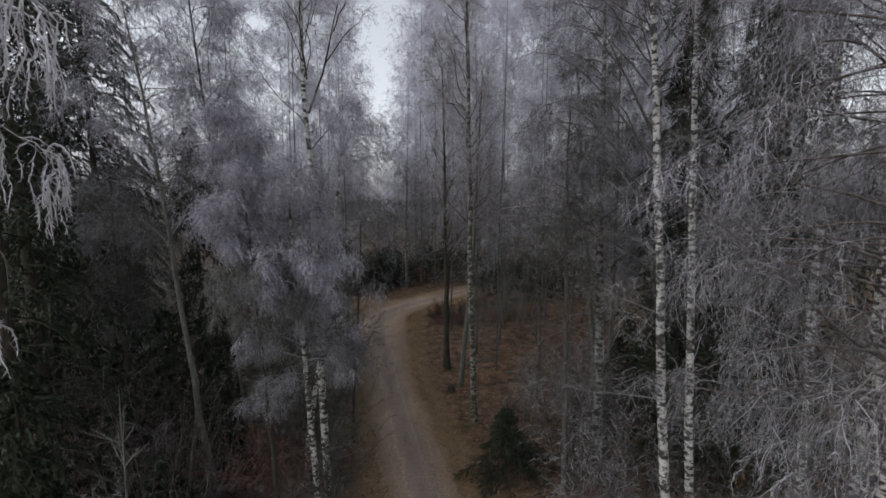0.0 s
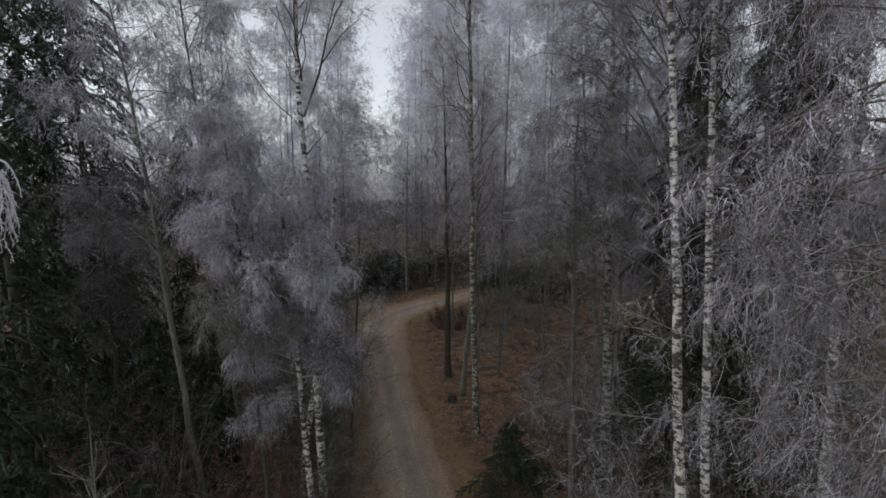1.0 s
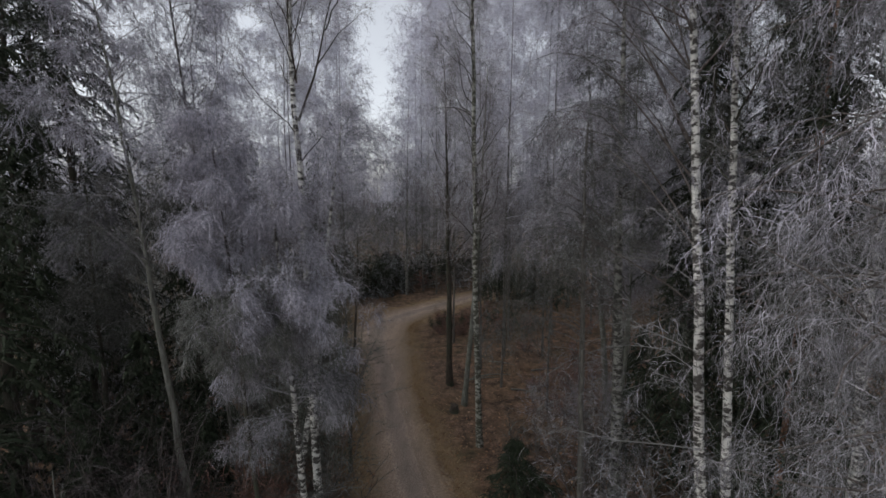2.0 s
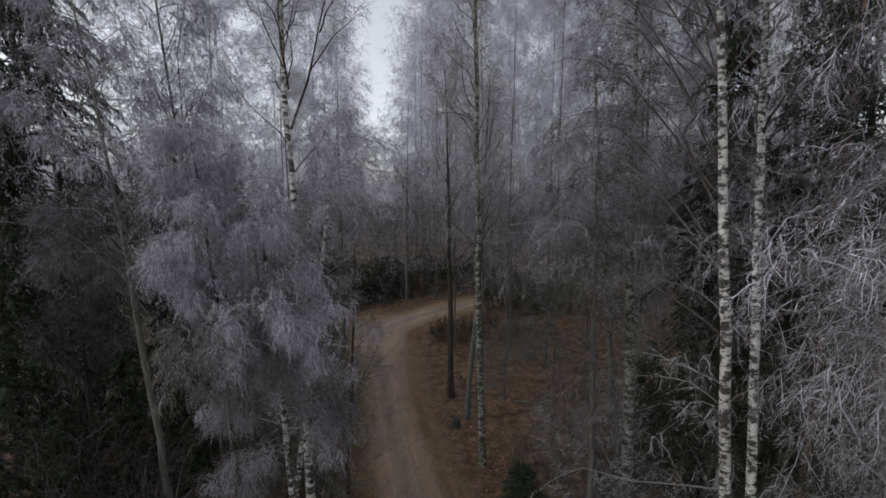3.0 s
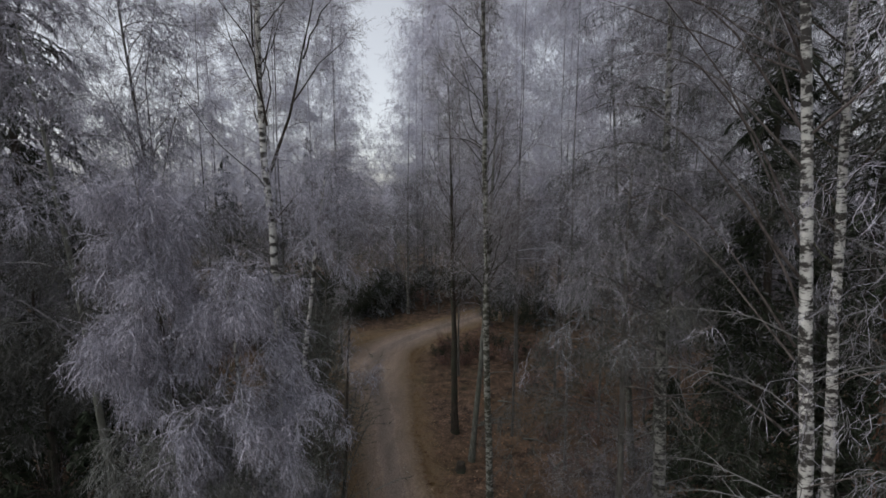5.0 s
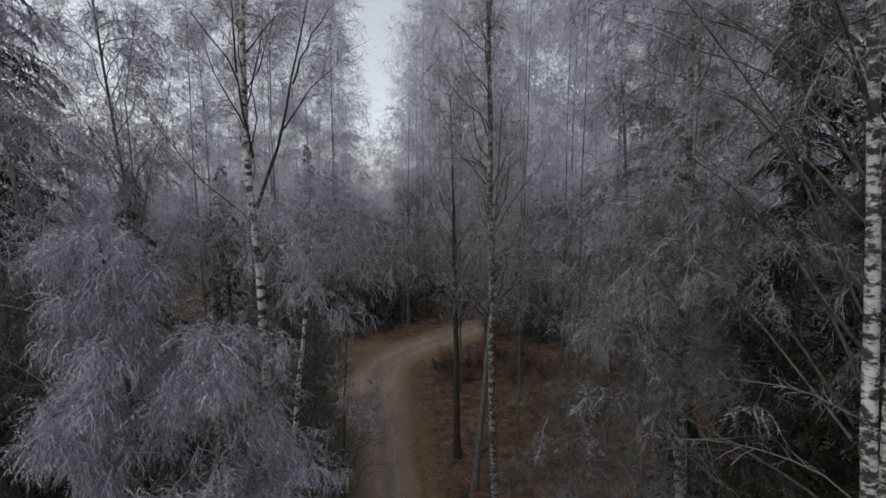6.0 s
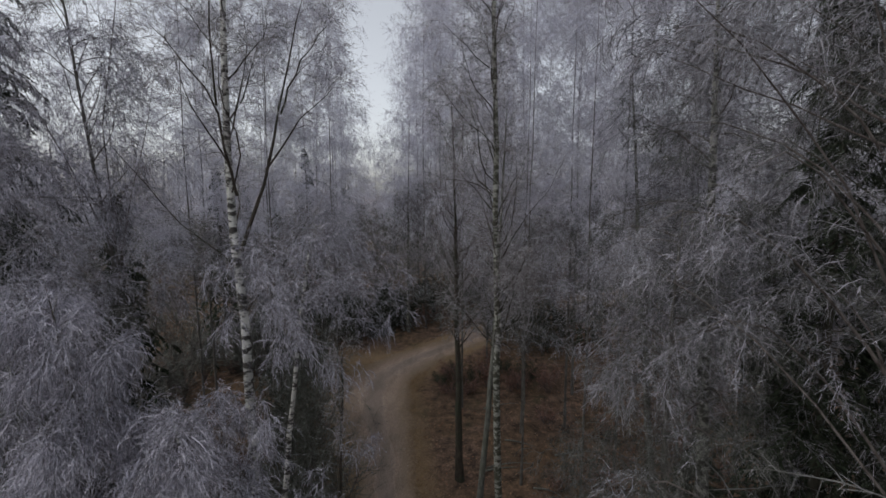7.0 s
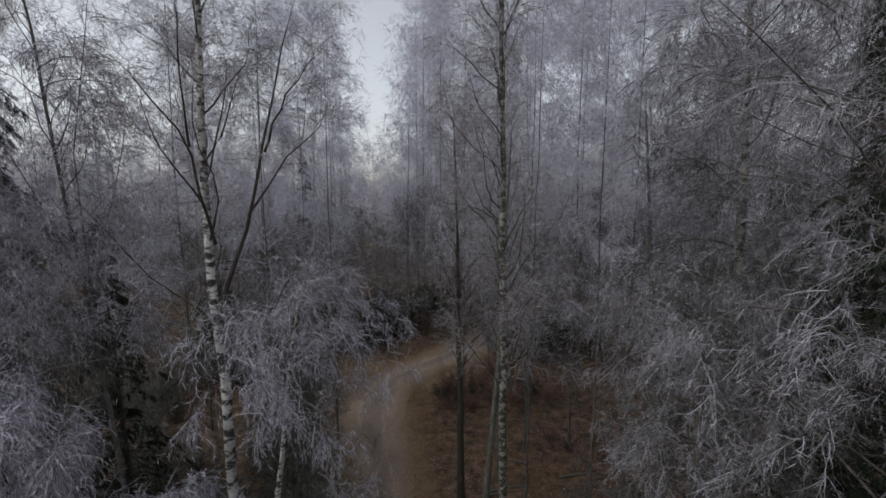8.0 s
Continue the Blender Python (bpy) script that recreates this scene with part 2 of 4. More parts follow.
def sprout(rng, p, n, lo, hi, angle, spread, length, taper, sag, k, wild=0.12, flat=False):
    """n side shoots on each line of p: from lo to hi along it, at angle degrees from it, length metres at its start and taper of that at its end,
    bending down by sag. Returns the lines and the place of each along its parent."""
    m, kp, _ = p.shape
    s = lo + (hi - lo) * (np.arange(n)[None] + rng.random((m, n))) / n
    x = np.clip(s * (kp - 1), 0, kp - 1.001)
    i = x.astype(int)
    fr = (x - i)[..., None]
    row = np.arange(m)[:, None]
    a, b = p[row, i], p[row, i + 1]
    start, d = a * (1 - fr) + b * fr, unit(b - a)
    if flat:
        side = unit(np.cross(d, np.array([0, 0, 1.0])))
        perp = unit(side * rng.choice([-1.0, 1.0], (m, n))[..., None] + np.array([0, 0, 1.0]) * rng.normal(0, 0.25, (m, n))[..., None])
    else:
        perp = unit(rng.normal(0, 1, (m, n, 3)))
        perp = unit(perp - d * (perp * d).sum(-1, keepdims=True))
    ang = np.radians(angle + rng.normal(0, spread, (m, n)))[..., None]
    way = d * np.cos(ang) + perp * np.sin(ang)
    ln = length * (1 + (taper - 1) * (s - lo) / max(hi - lo, 1e-6)) * rng.uniform(0.55, 1.25, (m, n))
    out = [start]
    for j in range(1, k):
        way = unit(way + np.array([0, 0, -1.0]) * sag / (k - 1) * j + rng.normal(0, wild, (m, n, 3)))
        out.append(out[-1] + way * (ln / (k - 1))[..., None])
    return np.stack(out, 2).reshape(m * n, k, 3), s.reshape(-1)


def radii(n, k, r0, r1, rng=None):
    r = np.linspace(r0, r1, k)[None].repeat(n, 0)
    return r * rng.uniform(0.7, 1.3, (n, 1)) if rng is not None else r


def part(name, data, parent, label=""):
    ob = new(name, data)
    ob.parent = parent
    return tagged(ob, label)


def bent(rng, pts, k, wobble):
    """A smooth line of k points through a few given ones, with a slight wobble."""
    pts = np.array(pts, dtype=float)
    z = np.concatenate([[0], np.cumsum(np.linalg.norm(np.diff(pts, axis=0), axis=1))])
    z /= z[-1]
    x = np.linspace(0, 1, k)
    deg = min(len(pts) - 1, 2)
    line = np.stack([np.polyval(np.polyfit(z, pts[:, c], deg), x) for c in range(3)], 1)
    line[1:] += np.cumsum(rng.normal(0, wobble, (k - 1, 3)), 0) * np.array([1, 1, 0])
    return line


def threaded(rng, pts, k, wobble):
    """A line of k points that keeps to the given ones, its corners rounded."""
    pts = np.array(pts, dtype=float)
    z = np.concatenate([[0], np.cumsum(np.linalg.norm(np.diff(pts, axis=0), axis=1))])
    x = np.linspace(0, z[-1], 4 * k)
    line = np.stack([np.interp(x, z, pts[:, c]) for c in range(3)], 1)
    for _ in range(8):
        line[1:-1] = 0.25 * line[:-2] + 0.5 * line[1:-1] + 0.25 * line[2:]
    line = line[np.linspace(0, 4 * k - 1, k).astype(int)]
    line[1:] += np.cumsum(rng.normal(0, 0.4 * wobble, (k - 1, 3)), 0)
    return line


# ---- trees ----
def birch(seed, trunk, r0, label, bark=None, crown=(0.3, 0.97), limbs=30, reach=3.2, top_reach=0.35, rise=55, n2=12, n3=11, n4=8, sag=0.5, hang=0.6,
          fine=1.5, long=1.0, twig_mat=None, dull_mat=None, limb_mat=None, bare_top=0.0, dull_low=0.0, short=0.16, k3=4, round_twigs=False, lean_to=None, split=True, extra=(), extra_zone=2, rimed=(), boughs=(), dead=0, dead_reach=2.2, slim=0.8, loose=False, group="birches by the track"):
    """A birch: trunk is a list of points from the base up. crown: where the limbs begin and end along the trunk; reach: the longest limb;
    rise: degrees between trunk and limbs; bare_top: the share of limbs, from the top down, that carry hardly any frost; lean_to: a side that limbs favour."""
    rng = np.random.default_rng(seed)
    base = np.array(trunk[0], dtype=float)
    line = bent(rng, [np.array(q) - base for q in trunk], 16, 0.025)
    tree = tagged(new("birch_tree"), label, "tree", group)
    tree.location = base
    rt = r0 * (1 - np.linspace(0, 1, 16)) ** (slim if split else 1.25) + (0.012 if split else 0.006)
    rt[0] *= 1.35
    foot = line.copy()
    foot[0, 2] -= 0.25
    v, f = tubes(foot[None], rt[None], 10)
    part("trunk", mesh_of("trunk", v, f, bark or M_WHITE, True), tree)
    l1, s1 = sprout(rng, line[None], limbs, crown[0], crown[1], rise, 9, reach, top_reach, sag * 0.25 if bare_top < 0.5 else -0.22, 8, 0.16)
    # limbs low in the crown spread wider than those near its top
    if lean_to is not None:
        off = l1 - l1[:, :1]
        ahead = (off * np.array([*lean_to, 0.0])).sum(-1, keepdims=True)
        l1 = l1 + np.where(ahead < 0, -1.25 * ahead, 0) * np.array([*lean_to, 0.0])
    rl = np.linspace(1, 0.12, 8)[None] * ((0.19 if bare_top > 0.4 else 0.26) * np.interp(s1, np.linspace(0, 1, 16), rt) + 0.006)[:, None]
    for r, *pts in (*extra, *rimed):
        l1 = np.concatenate([l1, threaded(rng, [np.array(q) - base for q in pts], 8, 0.07)[None]])
        rl = np.concatenate([rl, (np.linspace(1, 0.15, 8) * r)[None]])
        s1 = np.append(s1, 0.5 * (crown[0] + crown[1]))
    if dead:
        d1, _ = sprout(rng, line[None], dead, 0.1, crown[0] + 0.12, 82, 10, dead_reach, 0.8, 0.25, 6, 0.12)
        d2, _ = sprout(rng, d1, 7, 0.15, 1.0, 42, 12, 0.5, 0.5, 0.3, 3, 0.15)
        d3, _ = sprout(rng, d2, 5, 0.1, 1.0, 42, 14, 0.2, 0.7, 0.3, 2, 0.15)
        for i in range(dead):
            part("dead_bough", mesh_of("dead_bough", *tubes(d1[i : i + 1], radii(1, 6, 0.013, 0.005), 5), M_DEAD, True), tree, "bare dead bough rimed with frost")
        tagged(part("dead_twigwork", mesh_of("dead_twigwork", *join(tubes(d2, radii(len(d2), 3, 0.005, 0.003), 3), needles(d3, np.full(len(d3), 0.0045))), M_DEAD), tree), kind="stuff")
    for r, *pts in boughs:
        b1 = threaded(rng, [np.array(q) - base for q in pts], 9, 0.03)[None]
        b2, _ = sprout(rng, b1, 14, 0.2, 1.0, 42, 12, 0.42, 0.7, 0.15, 4, 0.15)
        b3, _ = sprout(rng, b2, 6, 0.1, 1.0, 44, 14, 0.13, 0.8, 0.2, 2, 0.15)
        bough = part("dead_bough", mesh_of("dead_bough", *tubes(b1, np.linspace(r, 0.005, 9)[None], 6), M_DEAD, True), tree, "bare dead bough rimed with frost")
        tagged(part("dead_twigwork", mesh_of("dead_twigwork", *join(tubes(b2, radii(len(b2), 4, 0.005, 0.003), 3), needles(b3, np.full(len(b3), 0.004))), M_DEAD), bough), kind="stuff")
    if split:
        for i in range(len(l1)):
            v, f = tubes(l1[i : i + 1], rl[i : i + 1], 5)
            part("limb", mesh_of("limb", v, f, limb_mat or (M_LIMB if bare_top > 0.4 else M_FROSTLIMB), True), tree)
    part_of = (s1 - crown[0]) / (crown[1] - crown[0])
    # the lowest dull_low share of the crown takes the darker dull_mat
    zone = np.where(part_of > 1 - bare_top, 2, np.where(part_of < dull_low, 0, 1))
    more = len(extra) + len(rimed)
    if more:
        zone[-more:] = [extra_zone] * len(extra) + [3] * len(rimed)
    for which in (0, 1, 2, 3):
        is_bare, mine = which == 2, zone == which
        pick = l1[mine]
        if not len(pick):
            continue
        up = 0.25 if is_bare else 1.0
        clumped = split and hang < 2 and not is_bare
        g = (0.62 if split else 0.42) if is_bare else 0.68 if which == 3 else 1.0
        w2, w3, a3, d3 = (0.36, 0.5, 50, 22) if loose or not split or hang > 2 else (0.24, 0.3, 46, 19)
        l2, s2 = sprout(rng, pick, n2 if which < 3 else 8, 0.5 if which == 3 else 0.25 if clumped else 0.16, 1.0, 34 if is_bare else 48, 16, 0.34 * reach, 0.5, sag, 4 if split else 3, w2)
        l3, s3 = sprout(rng, l2, n3, 0.3 if clumped else 0.06, 1.0, a3, d3, 0.6 * long, 0.65, hang * up, k3, w3)
        l4, s4 = sprout(rng, l3, n4, 0.1, 0.98, 44, 16, short * long, 0.75, 0.3 * up, 2, 0.15)
        v2 = tubes(l2, radii(len(l2), l2.shape[1], 0.0042 * fine ** 0.5, 0.0022 * fine, rng) * (0.7 if which == 3 else 1.0), 3)
        v3 = strands(rng, l3, 0.0048 * fine * g * rng.uniform(0.6, 1.4, len(l3)))
        v4 = needles(l4, 0.0042 * fine * g * rng.uniform(0.6, 1.4, len(l4)))
        if round_twigs:
            v3 = tubes(l3, radii(len(l3), k3, 0.0046 * fine, 0.003 * fine, rng) * rng.uniform(0.6, 1.5, (len(l3), k3)), 4)
            v4 = tubes(l4, radii(len(l4), 2, 0.0042 * fine, 0.0, rng), 3)
        if not split:
            v2 = join(tubes(pick[:, ::2], rl[mine][:, ::2], 4), strands(rng, l2, 0.0034 * fine * rng.uniform(0.6, 1.4, len(l2))))
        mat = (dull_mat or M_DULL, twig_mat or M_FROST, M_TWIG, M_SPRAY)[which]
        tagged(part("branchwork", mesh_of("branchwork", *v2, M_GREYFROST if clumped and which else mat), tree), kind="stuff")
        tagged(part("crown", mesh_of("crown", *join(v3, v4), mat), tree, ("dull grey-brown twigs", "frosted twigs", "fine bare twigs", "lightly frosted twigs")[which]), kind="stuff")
    return tree


def spruce(seed, base, height, width, r0, label, frost=False, whorls=22, per=7, n2=14, n3=14, fine=1.0, long=1.0, low=0.06, hi=0.985, angle=84, mat=None, bark=None, group="spruces"):
    rng = np.random.default_rng(seed)
    tree = tagged(new("spruce_tree"), label, "tree", group)
    tree.location = base
    line = bent(rng, [(0, 0, -0.2), (0.02 * height * rng.normal(), 0.01 * height * rng.normal(), height)], 12, 0.012)
    v, f = tubes(line[None], (r0 * (1 - np.linspace(0, 1, 12)) ** 0.9 + 0.01)[None], 8)
    part("trunk", mesh_of("trunk", v, f, bark or M_DARKBARK, True), tree)
    l1, s1 = sprout(rng, line[None], whorls * per, low, hi, angle, 7, width, 0.06, 0.55, 6, 0.06)
    l1[:, -1, 2] += 0.06 * width * (1 - s1)
    l2, _ = sprout(rng, l1, n2, 0.1, 1.0, 48, 8, 0.34 * width, 0.3, 0.45, 3, 0.1, flat=True)
    short = np.interp(np.repeat(s1, n2), [0, 1], [1, 0.25])
    l2 = l2[:, :1] + (l2 - l2[:, :1]) * short[:, None, None]
    l3, _ = sprout(rng, l2, n3, 0.05, 1.0, 42, 16, 0.15 * (0.6 + 0.12 * width) * long, 0.8, 0.5, 2, 0.15)
    v1 = tubes(l1, radii(len(l1), 6, 0.016, 0.005, rng), 3)
    v2 = strands(rng, l2, 0.02 * fine * rng.uniform(0.6, 1.4, len(l2)))
    v3 = needles(l3, 0.017 * fine * rng.uniform(0.6, 1.4, len(l3)))
    tagged(part("boughwork", mesh_of("boughwork", *v1, M_DARKBARK), tree), kind="stuff")
    tagged(part("crown", mesh_of("crown", *join(v2, v3), mat or (M_NEEDLE_FROST if frost else M_NEEDLE)), tree), kind="stuff")
    return tree


def young_spruce(base, height, leader, label):
    """A young spruce: a bare leader above whorls of upright pale shoots, fuller and darker further down."""
    rng = np.random.default_rng(33)
    tree = tagged(new("spruce_tree"), label, "tree", "spruces")
    tree.location = base
    line = bent(rng, [(0, 0, -0.2), (0.03, 0.02, height)], 14, 0.008)
    part("trunk", mesh_of("trunk", *tubes(line[None], np.linspace(0.05, 0.005, 14)[None], 7), M_LICHEN, True), tree)
    z, step, level = height - leader, 0.34, 0
    while z > 1.2:
        s = (z + 0.2) / (height + 0.2)
        l1, _ = sprout(rng, line[None], 5, s - 0.006, s + 0.006, 44 + 4 * level, 7, 0.5 + 0.17 * level, 1, -0.1 + 0.05 * level, 6, 0.07)
        l2, _ = sprout(rng, l1, 5, 0.15, 0.9, 36, 8, 0.14 + 0.05 * level, 0.4, 0.1, 3, 0.08, flat=True)
        l3, _ = sprout(rng, np.concatenate([l2, l1[:, ::3][:, :2].repeat(2, 0)[:, [0, 0, 1]]]) if level > 1 else l2, 5 + 2 * level, 0.05, 1.0, 40, 10, 0.07 + 0.02 * level, 0.8, 0.1, 2, 0.1)
        for i in range(5):
            part("bough", mesh_of("bough", *tubes(l1[i : i + 1], radii(1, 6, 0.008, 0.004), 5), M_LICHEN if level < 2 else M_DARKBARK, True), tree)
        tagged(part("twigwork", mesh_of("twigwork", *join(strands(rng, l2, np.full(len(l2), 0.004)), needles(l3, np.full(len(l3), 0.0035))), M_DULL if level < 3 else (M_NEEDLE_FROST if level < 5 else M_NEEDLE)), tree), kind="stuff")
        z, level = z - step * (1 + 0.1 * level), level + 1


def shrub(seed, base, height, spread, label, stems=14, mat=None, group="undergrowth", name="shrub", cat="shrub", fine=1.0, n2=9, n3=5):
    rng = np.random.default_rng(seed)
    bush = tagged(new(name), label, cat, group)
    bush.location = base
    ang = rng.uniform(0, 2 * np.pi, stems)
    tilt = rng.uniform(0.1, 1.0, stems) * spread / height
    way = unit(np.stack([np.cos(ang) * tilt, np.sin(ang) * tilt, np.ones(stems)], 1))
    ln = height * rng.uniform(0.6, 1.1, stems)
    t = np.linspace(0, 1, 6)[None, :, None]
    root = np.stack([np.cos(ang), np.sin(ang), -1 + 0 * ang], 1) * 0.08
    l1 = root[:, None] + way[:, None] * t * ln[:, None, None] + rng.normal(0, 0.02 * height, (stems, 6, 3)) * t
    l2, _ = sprout(rng, l1, n2, 0.2, 1.0, 38, 12, 0.36 * height, 0.5, 0.25, 4)
    l3, _ = sprout(rng, l2, n3, 0.1, 1.0, 40, 14, 0.16 * height ** 0.5, 0.7, 0.2, 2)
    tagged(part("stemwork", mesh_of("stemwork", *tubes(l1, radii(stems, 6, 0.016, 0.004, rng), 4), M_LIMB), bush), kind="stuff")
    tagged(part("crown", mesh_of("crown", *join(strands(rng, l2, 0.006 * fine * rng.uniform(0.7, 1.3, len(l2))), needles(l3, 0.006 * fine * rng.uniform(0.6, 1.4, len(l3)))), mat or M_BROWN), bush), kind="stuff")
    return bush


# ---- ground and track ----
TRACK_Y = [-60, -20, 0, 7, 13.6, 15.6, 17.7, 20.3, 23.7, 26.6, 29, 31, 33.6, 36, 38, 40, 43, 47, 52, 60]
TRACK_X = [9, 5.0, 2.2, 0.8, -0.76, -1.25, -1.8, -2.45, -3.15, -3.68, -4.4, -4.9, -5.15, -4.45, -2.95, -1.2, 1.8, 6.0, 11.0, 22.0]


def track_line(k=260):
    """The middle of the track, smoothed."""
    y = np.linspace(-60, 60, 1201)
    x = np.interp(y, TRACK_Y, TRACK_X)
    ker = np.hanning(41)
    x = np.convolve(np.pad(x, 20, mode="edge"), ker / ker.sum(), "valid")
    pick = np.linspace(0, 1200, k).astype(int)
    return np.stack([x[pick], y[pick]], 1)


LINE = track_line()


def track_width(y):
    """How much wider than usual the track is: it opens out into its bend."""
    return np.interp(y, [18, 24, 27, 30, 33, 36, 38.5, 42, 48], [0.84, 0.88, 1.1, 1.36, 1.55, 1.4, 1.15, 1.0, 0.9])


def track_gap(x, y):
    d = np.full(np.shape(x), 1e9)
    for px, py in LINE:
        d = np.minimum(d, (x - px) ** 2 + (y - py) ** 2)
    return np.sqrt(d)


def height_at(x, y):
    """The lie of the forest floor: level by the track, gently uneven away from it."""
    x, y = np.asarray(x, float), np.asarray(y, float)
    away = np.clip((track_gap(x, y) - 1.6) / 3.0, 0, 1)
    h = 0.16 * np.sin(0.55 * x + 0.3) * np.sin(0.47 * y + 1.1) + 0.07 * np.sin(1.7 * x + 0.9 * y) + 0.05 * np.sin(2.9 * y - 1.3 * x)
    return away * h - 0.12 * np.clip((1.7 * track_width(y) - track_gap(x, y)) / 0.8, 0, 1)


def ground():
    def axis(lo, hi, step):
        mid = np.arange(lo, hi + step / 2, step)
        far = np.array([3, 8, 18, 40, 90, 200, 450, 1000, 2200])
        return np.concatenate([lo - far[::-1], mid, hi + far])
    xs, ys = axis(-30, 30, 0.4), axis(-12, 62, 0.4)
    gx, gy = np.meshgrid(xs, ys)
    gz = height_at(gx, gy)
    rng = np.random.default_rng(5)
    gz = gz + rng.normal(0, 0.018, gz.shape) * (track_gap(gx, gy) > 1.6)
    nx, ny = len(xs), len(ys)
    i = (np.arange(ny - 1)[:, None] * nx + np.arange(nx - 1)[None]).ravel()
    quads = np.stack([i, i + 1, i + 1 + nx, i + nx], 1)
    me = mesh_of("ground", np.stack([gx, gy, gz], -1).reshape(-1, 3), quads, M_GROUND, True)
    verge = np.clip(1 - (track_gap(gx, gy) - 1.5 * track_width(gy)) / 1.7, 0, 1)
    verge = np.maximum(verge, np.clip(1.6 - np.hypot(gx + 6.2, gy - 35.5) / 4.2, 0, 1))
    me.attributes.new("verge", "FLOAT", "POINT").data.foreach_set("value", verge.ravel().astype(np.float32))
    tagged(new("ground", me), "forest floor of brown leaf litter, dry grass and moss", "ground", kind="structure")


def track():
    t = unit(np.gradient(LINE, axis=0))
    side = np.stack([t[:, 1], -t[:, 0]], 1)
    off = np.array([-1.9, -1.55, -1.25, -1.0, -0.8, -0.6, -0.35, 0, 0.35, 0.6, 0.8, 1.0, 1.25, 1.55, 1.9])
    prof = np.array([-0.07, 0.0, 0.02, -0.01, -0.035, -0.01, 0.03, 0.045, 0.03, -0.01, -0.035, -0.01, 0.02, 0.0, -0.07])
    rng = np.random.default_rng(8)
    edge = 1 + 0.07 * np.sin(np.arange(len(LINE)) * 0.9)[:, None] + rng.normal(0, 0.03, (len(LINE), 1))
    o = off[None] * np.where(np.abs(off) > 1.2, edge, 1) * track_width(LINE[:, 1])[:, None]
    xy = LINE[:, None] + side[:, None] * o[..., None]
    z = prof[None] + 0.015 + rng.normal(0, 0.006, o.shape)
    v = np.concatenate([xy, z[..., None]], -1).reshape(-1, 3)
    k = len(off)
    i = (np.arange(len(LINE) - 1)[:, None] * k + np.arange(k - 1)[None]).ravel()
    me = mesh_of("road", v, np.stack([i, i + 1, i + 1 + k, i + k], 1), M_TRACK, True)
    me.attributes.new("across", "FLOAT", "POINT").data.foreach_set("value", np.tile(np.abs(off), len(LINE)).astype(np.float32))
    tagged(new("road", me), "narrow gravel forest track with two worn wheel ruts", "road", kind="structure")


ground()
track()

# ---- birches and other trees beside the track ----
birch(1, [(-3.26, 11.7, 0), (-3.46, 12.08, 6), (-3.59, 12.33, 10), (-3.69, 12.52, 13), (-3.92, 12.95, 20)], 0.108,
      "tall birch with white peeling bark and a forked, lightly frosted crown", crown=(0.6, 0.98), limbs=24, reach=2.5, rise=36, bare_top=1.0, sag=0.0, fine=1.0, n2=10, n3=9, n4=8, limb_mat=M_DARKBARK,
      extra=[(0.036, (-3.67, 12.46, 11.8), (-3.52, 12.5, 12.3), (-3.25, 12.6, 13.1), (-3.0, 12.7, 14.0), (-2.8, 12.8, 14.9), (-2.4, 13.0, 16.2)), (0.026, (-3.7, 12.5, 12.7), (-3.68, 12.0, 14.0), (-3.94, 11.9, 14.5), (-4.6, 11.8, 15.2)),
             (0.015, (-3.7, 12.45, 11.4), (-3.9, 12.4, 11.8), (-4.4, 12.2, 12.3), (-4.8, 12.0, 13.0), (-5.3, 11.9, 13.7)), (0.02, (-3.25, 12.6, 13.1), (-2.75, 12.7, 13.9), (-2.1, 12.8, 14.7)), (0.02, (-3.0, 12.7, 14.0), (-2.4, 12.4, 14.7), (-1.9, 12.2, 15.2)),
             (0.018, (-3.68, 12.0, 14.0), (-3.4, 11.6, 15.0), (-3.3, 11.4, 16.0)), (0.016, (-3.64, 12.45, 10.8), (-3.1, 12.6, 11.5), (-2.6, 12.7, 12.6))])
birch(2, [(-3.31, 11.2, 0), (-3.43, 10.7, 6), (-3.53, 10.3, 10.4)], 0.085,
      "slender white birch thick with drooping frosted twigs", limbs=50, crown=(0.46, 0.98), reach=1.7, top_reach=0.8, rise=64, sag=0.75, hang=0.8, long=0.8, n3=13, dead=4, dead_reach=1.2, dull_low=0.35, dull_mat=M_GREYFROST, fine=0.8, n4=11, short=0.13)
birch(3, [(-6.84, 12.45, 0), (-7.71, 12.78, 6), (-8.3, 13.0, 10), (-9.1, 13.3, 15.6)], 0.09,
      "leaning young birch with a broad frosted crown", bark=M_LICHEN, limbs=44, crown=(0.5, 0.98), reach=3.2, top_reach=0.45, rise=58, sag=0.5, hang=0.7, long=0.9, n3=11, n4=11, short=0.13, fine=0.8, dull_low=0.3)
birch(4, [(1.35, 18.0, 0), (1.1, 17.3, 6), (0.96, 16.95, 10), (0.86, 16.65, 13), (0.68, 16.1, 23)], 0.115,
      "tall straight birch with pale grey bark and bare steep branches", bark=M_PALE, limb_mat=M_DARKBARK, limbs=58, crown=(0.34, 0.98), reach=3.2, rise=30, bare_top=1.0, sag=0.05, n2=10, n3=9, n4=6)
birch(5, [(0.23, 23.8, 0), (0.18, 23.83, 6), (0.14, 23.86, 10), (0.1, 23.9, 17)], 0.17, "dark-stemmed tree with bare branches beside the track", bark=M_DARKBARK, slim=1.1, limb_mat=M_DARKBARK, limbs=60, crown=(0.34, 0.98), reach=3.6, rise=38, bare_top=1.0, sag=0.1, n2=9, n3=8, n4=5)
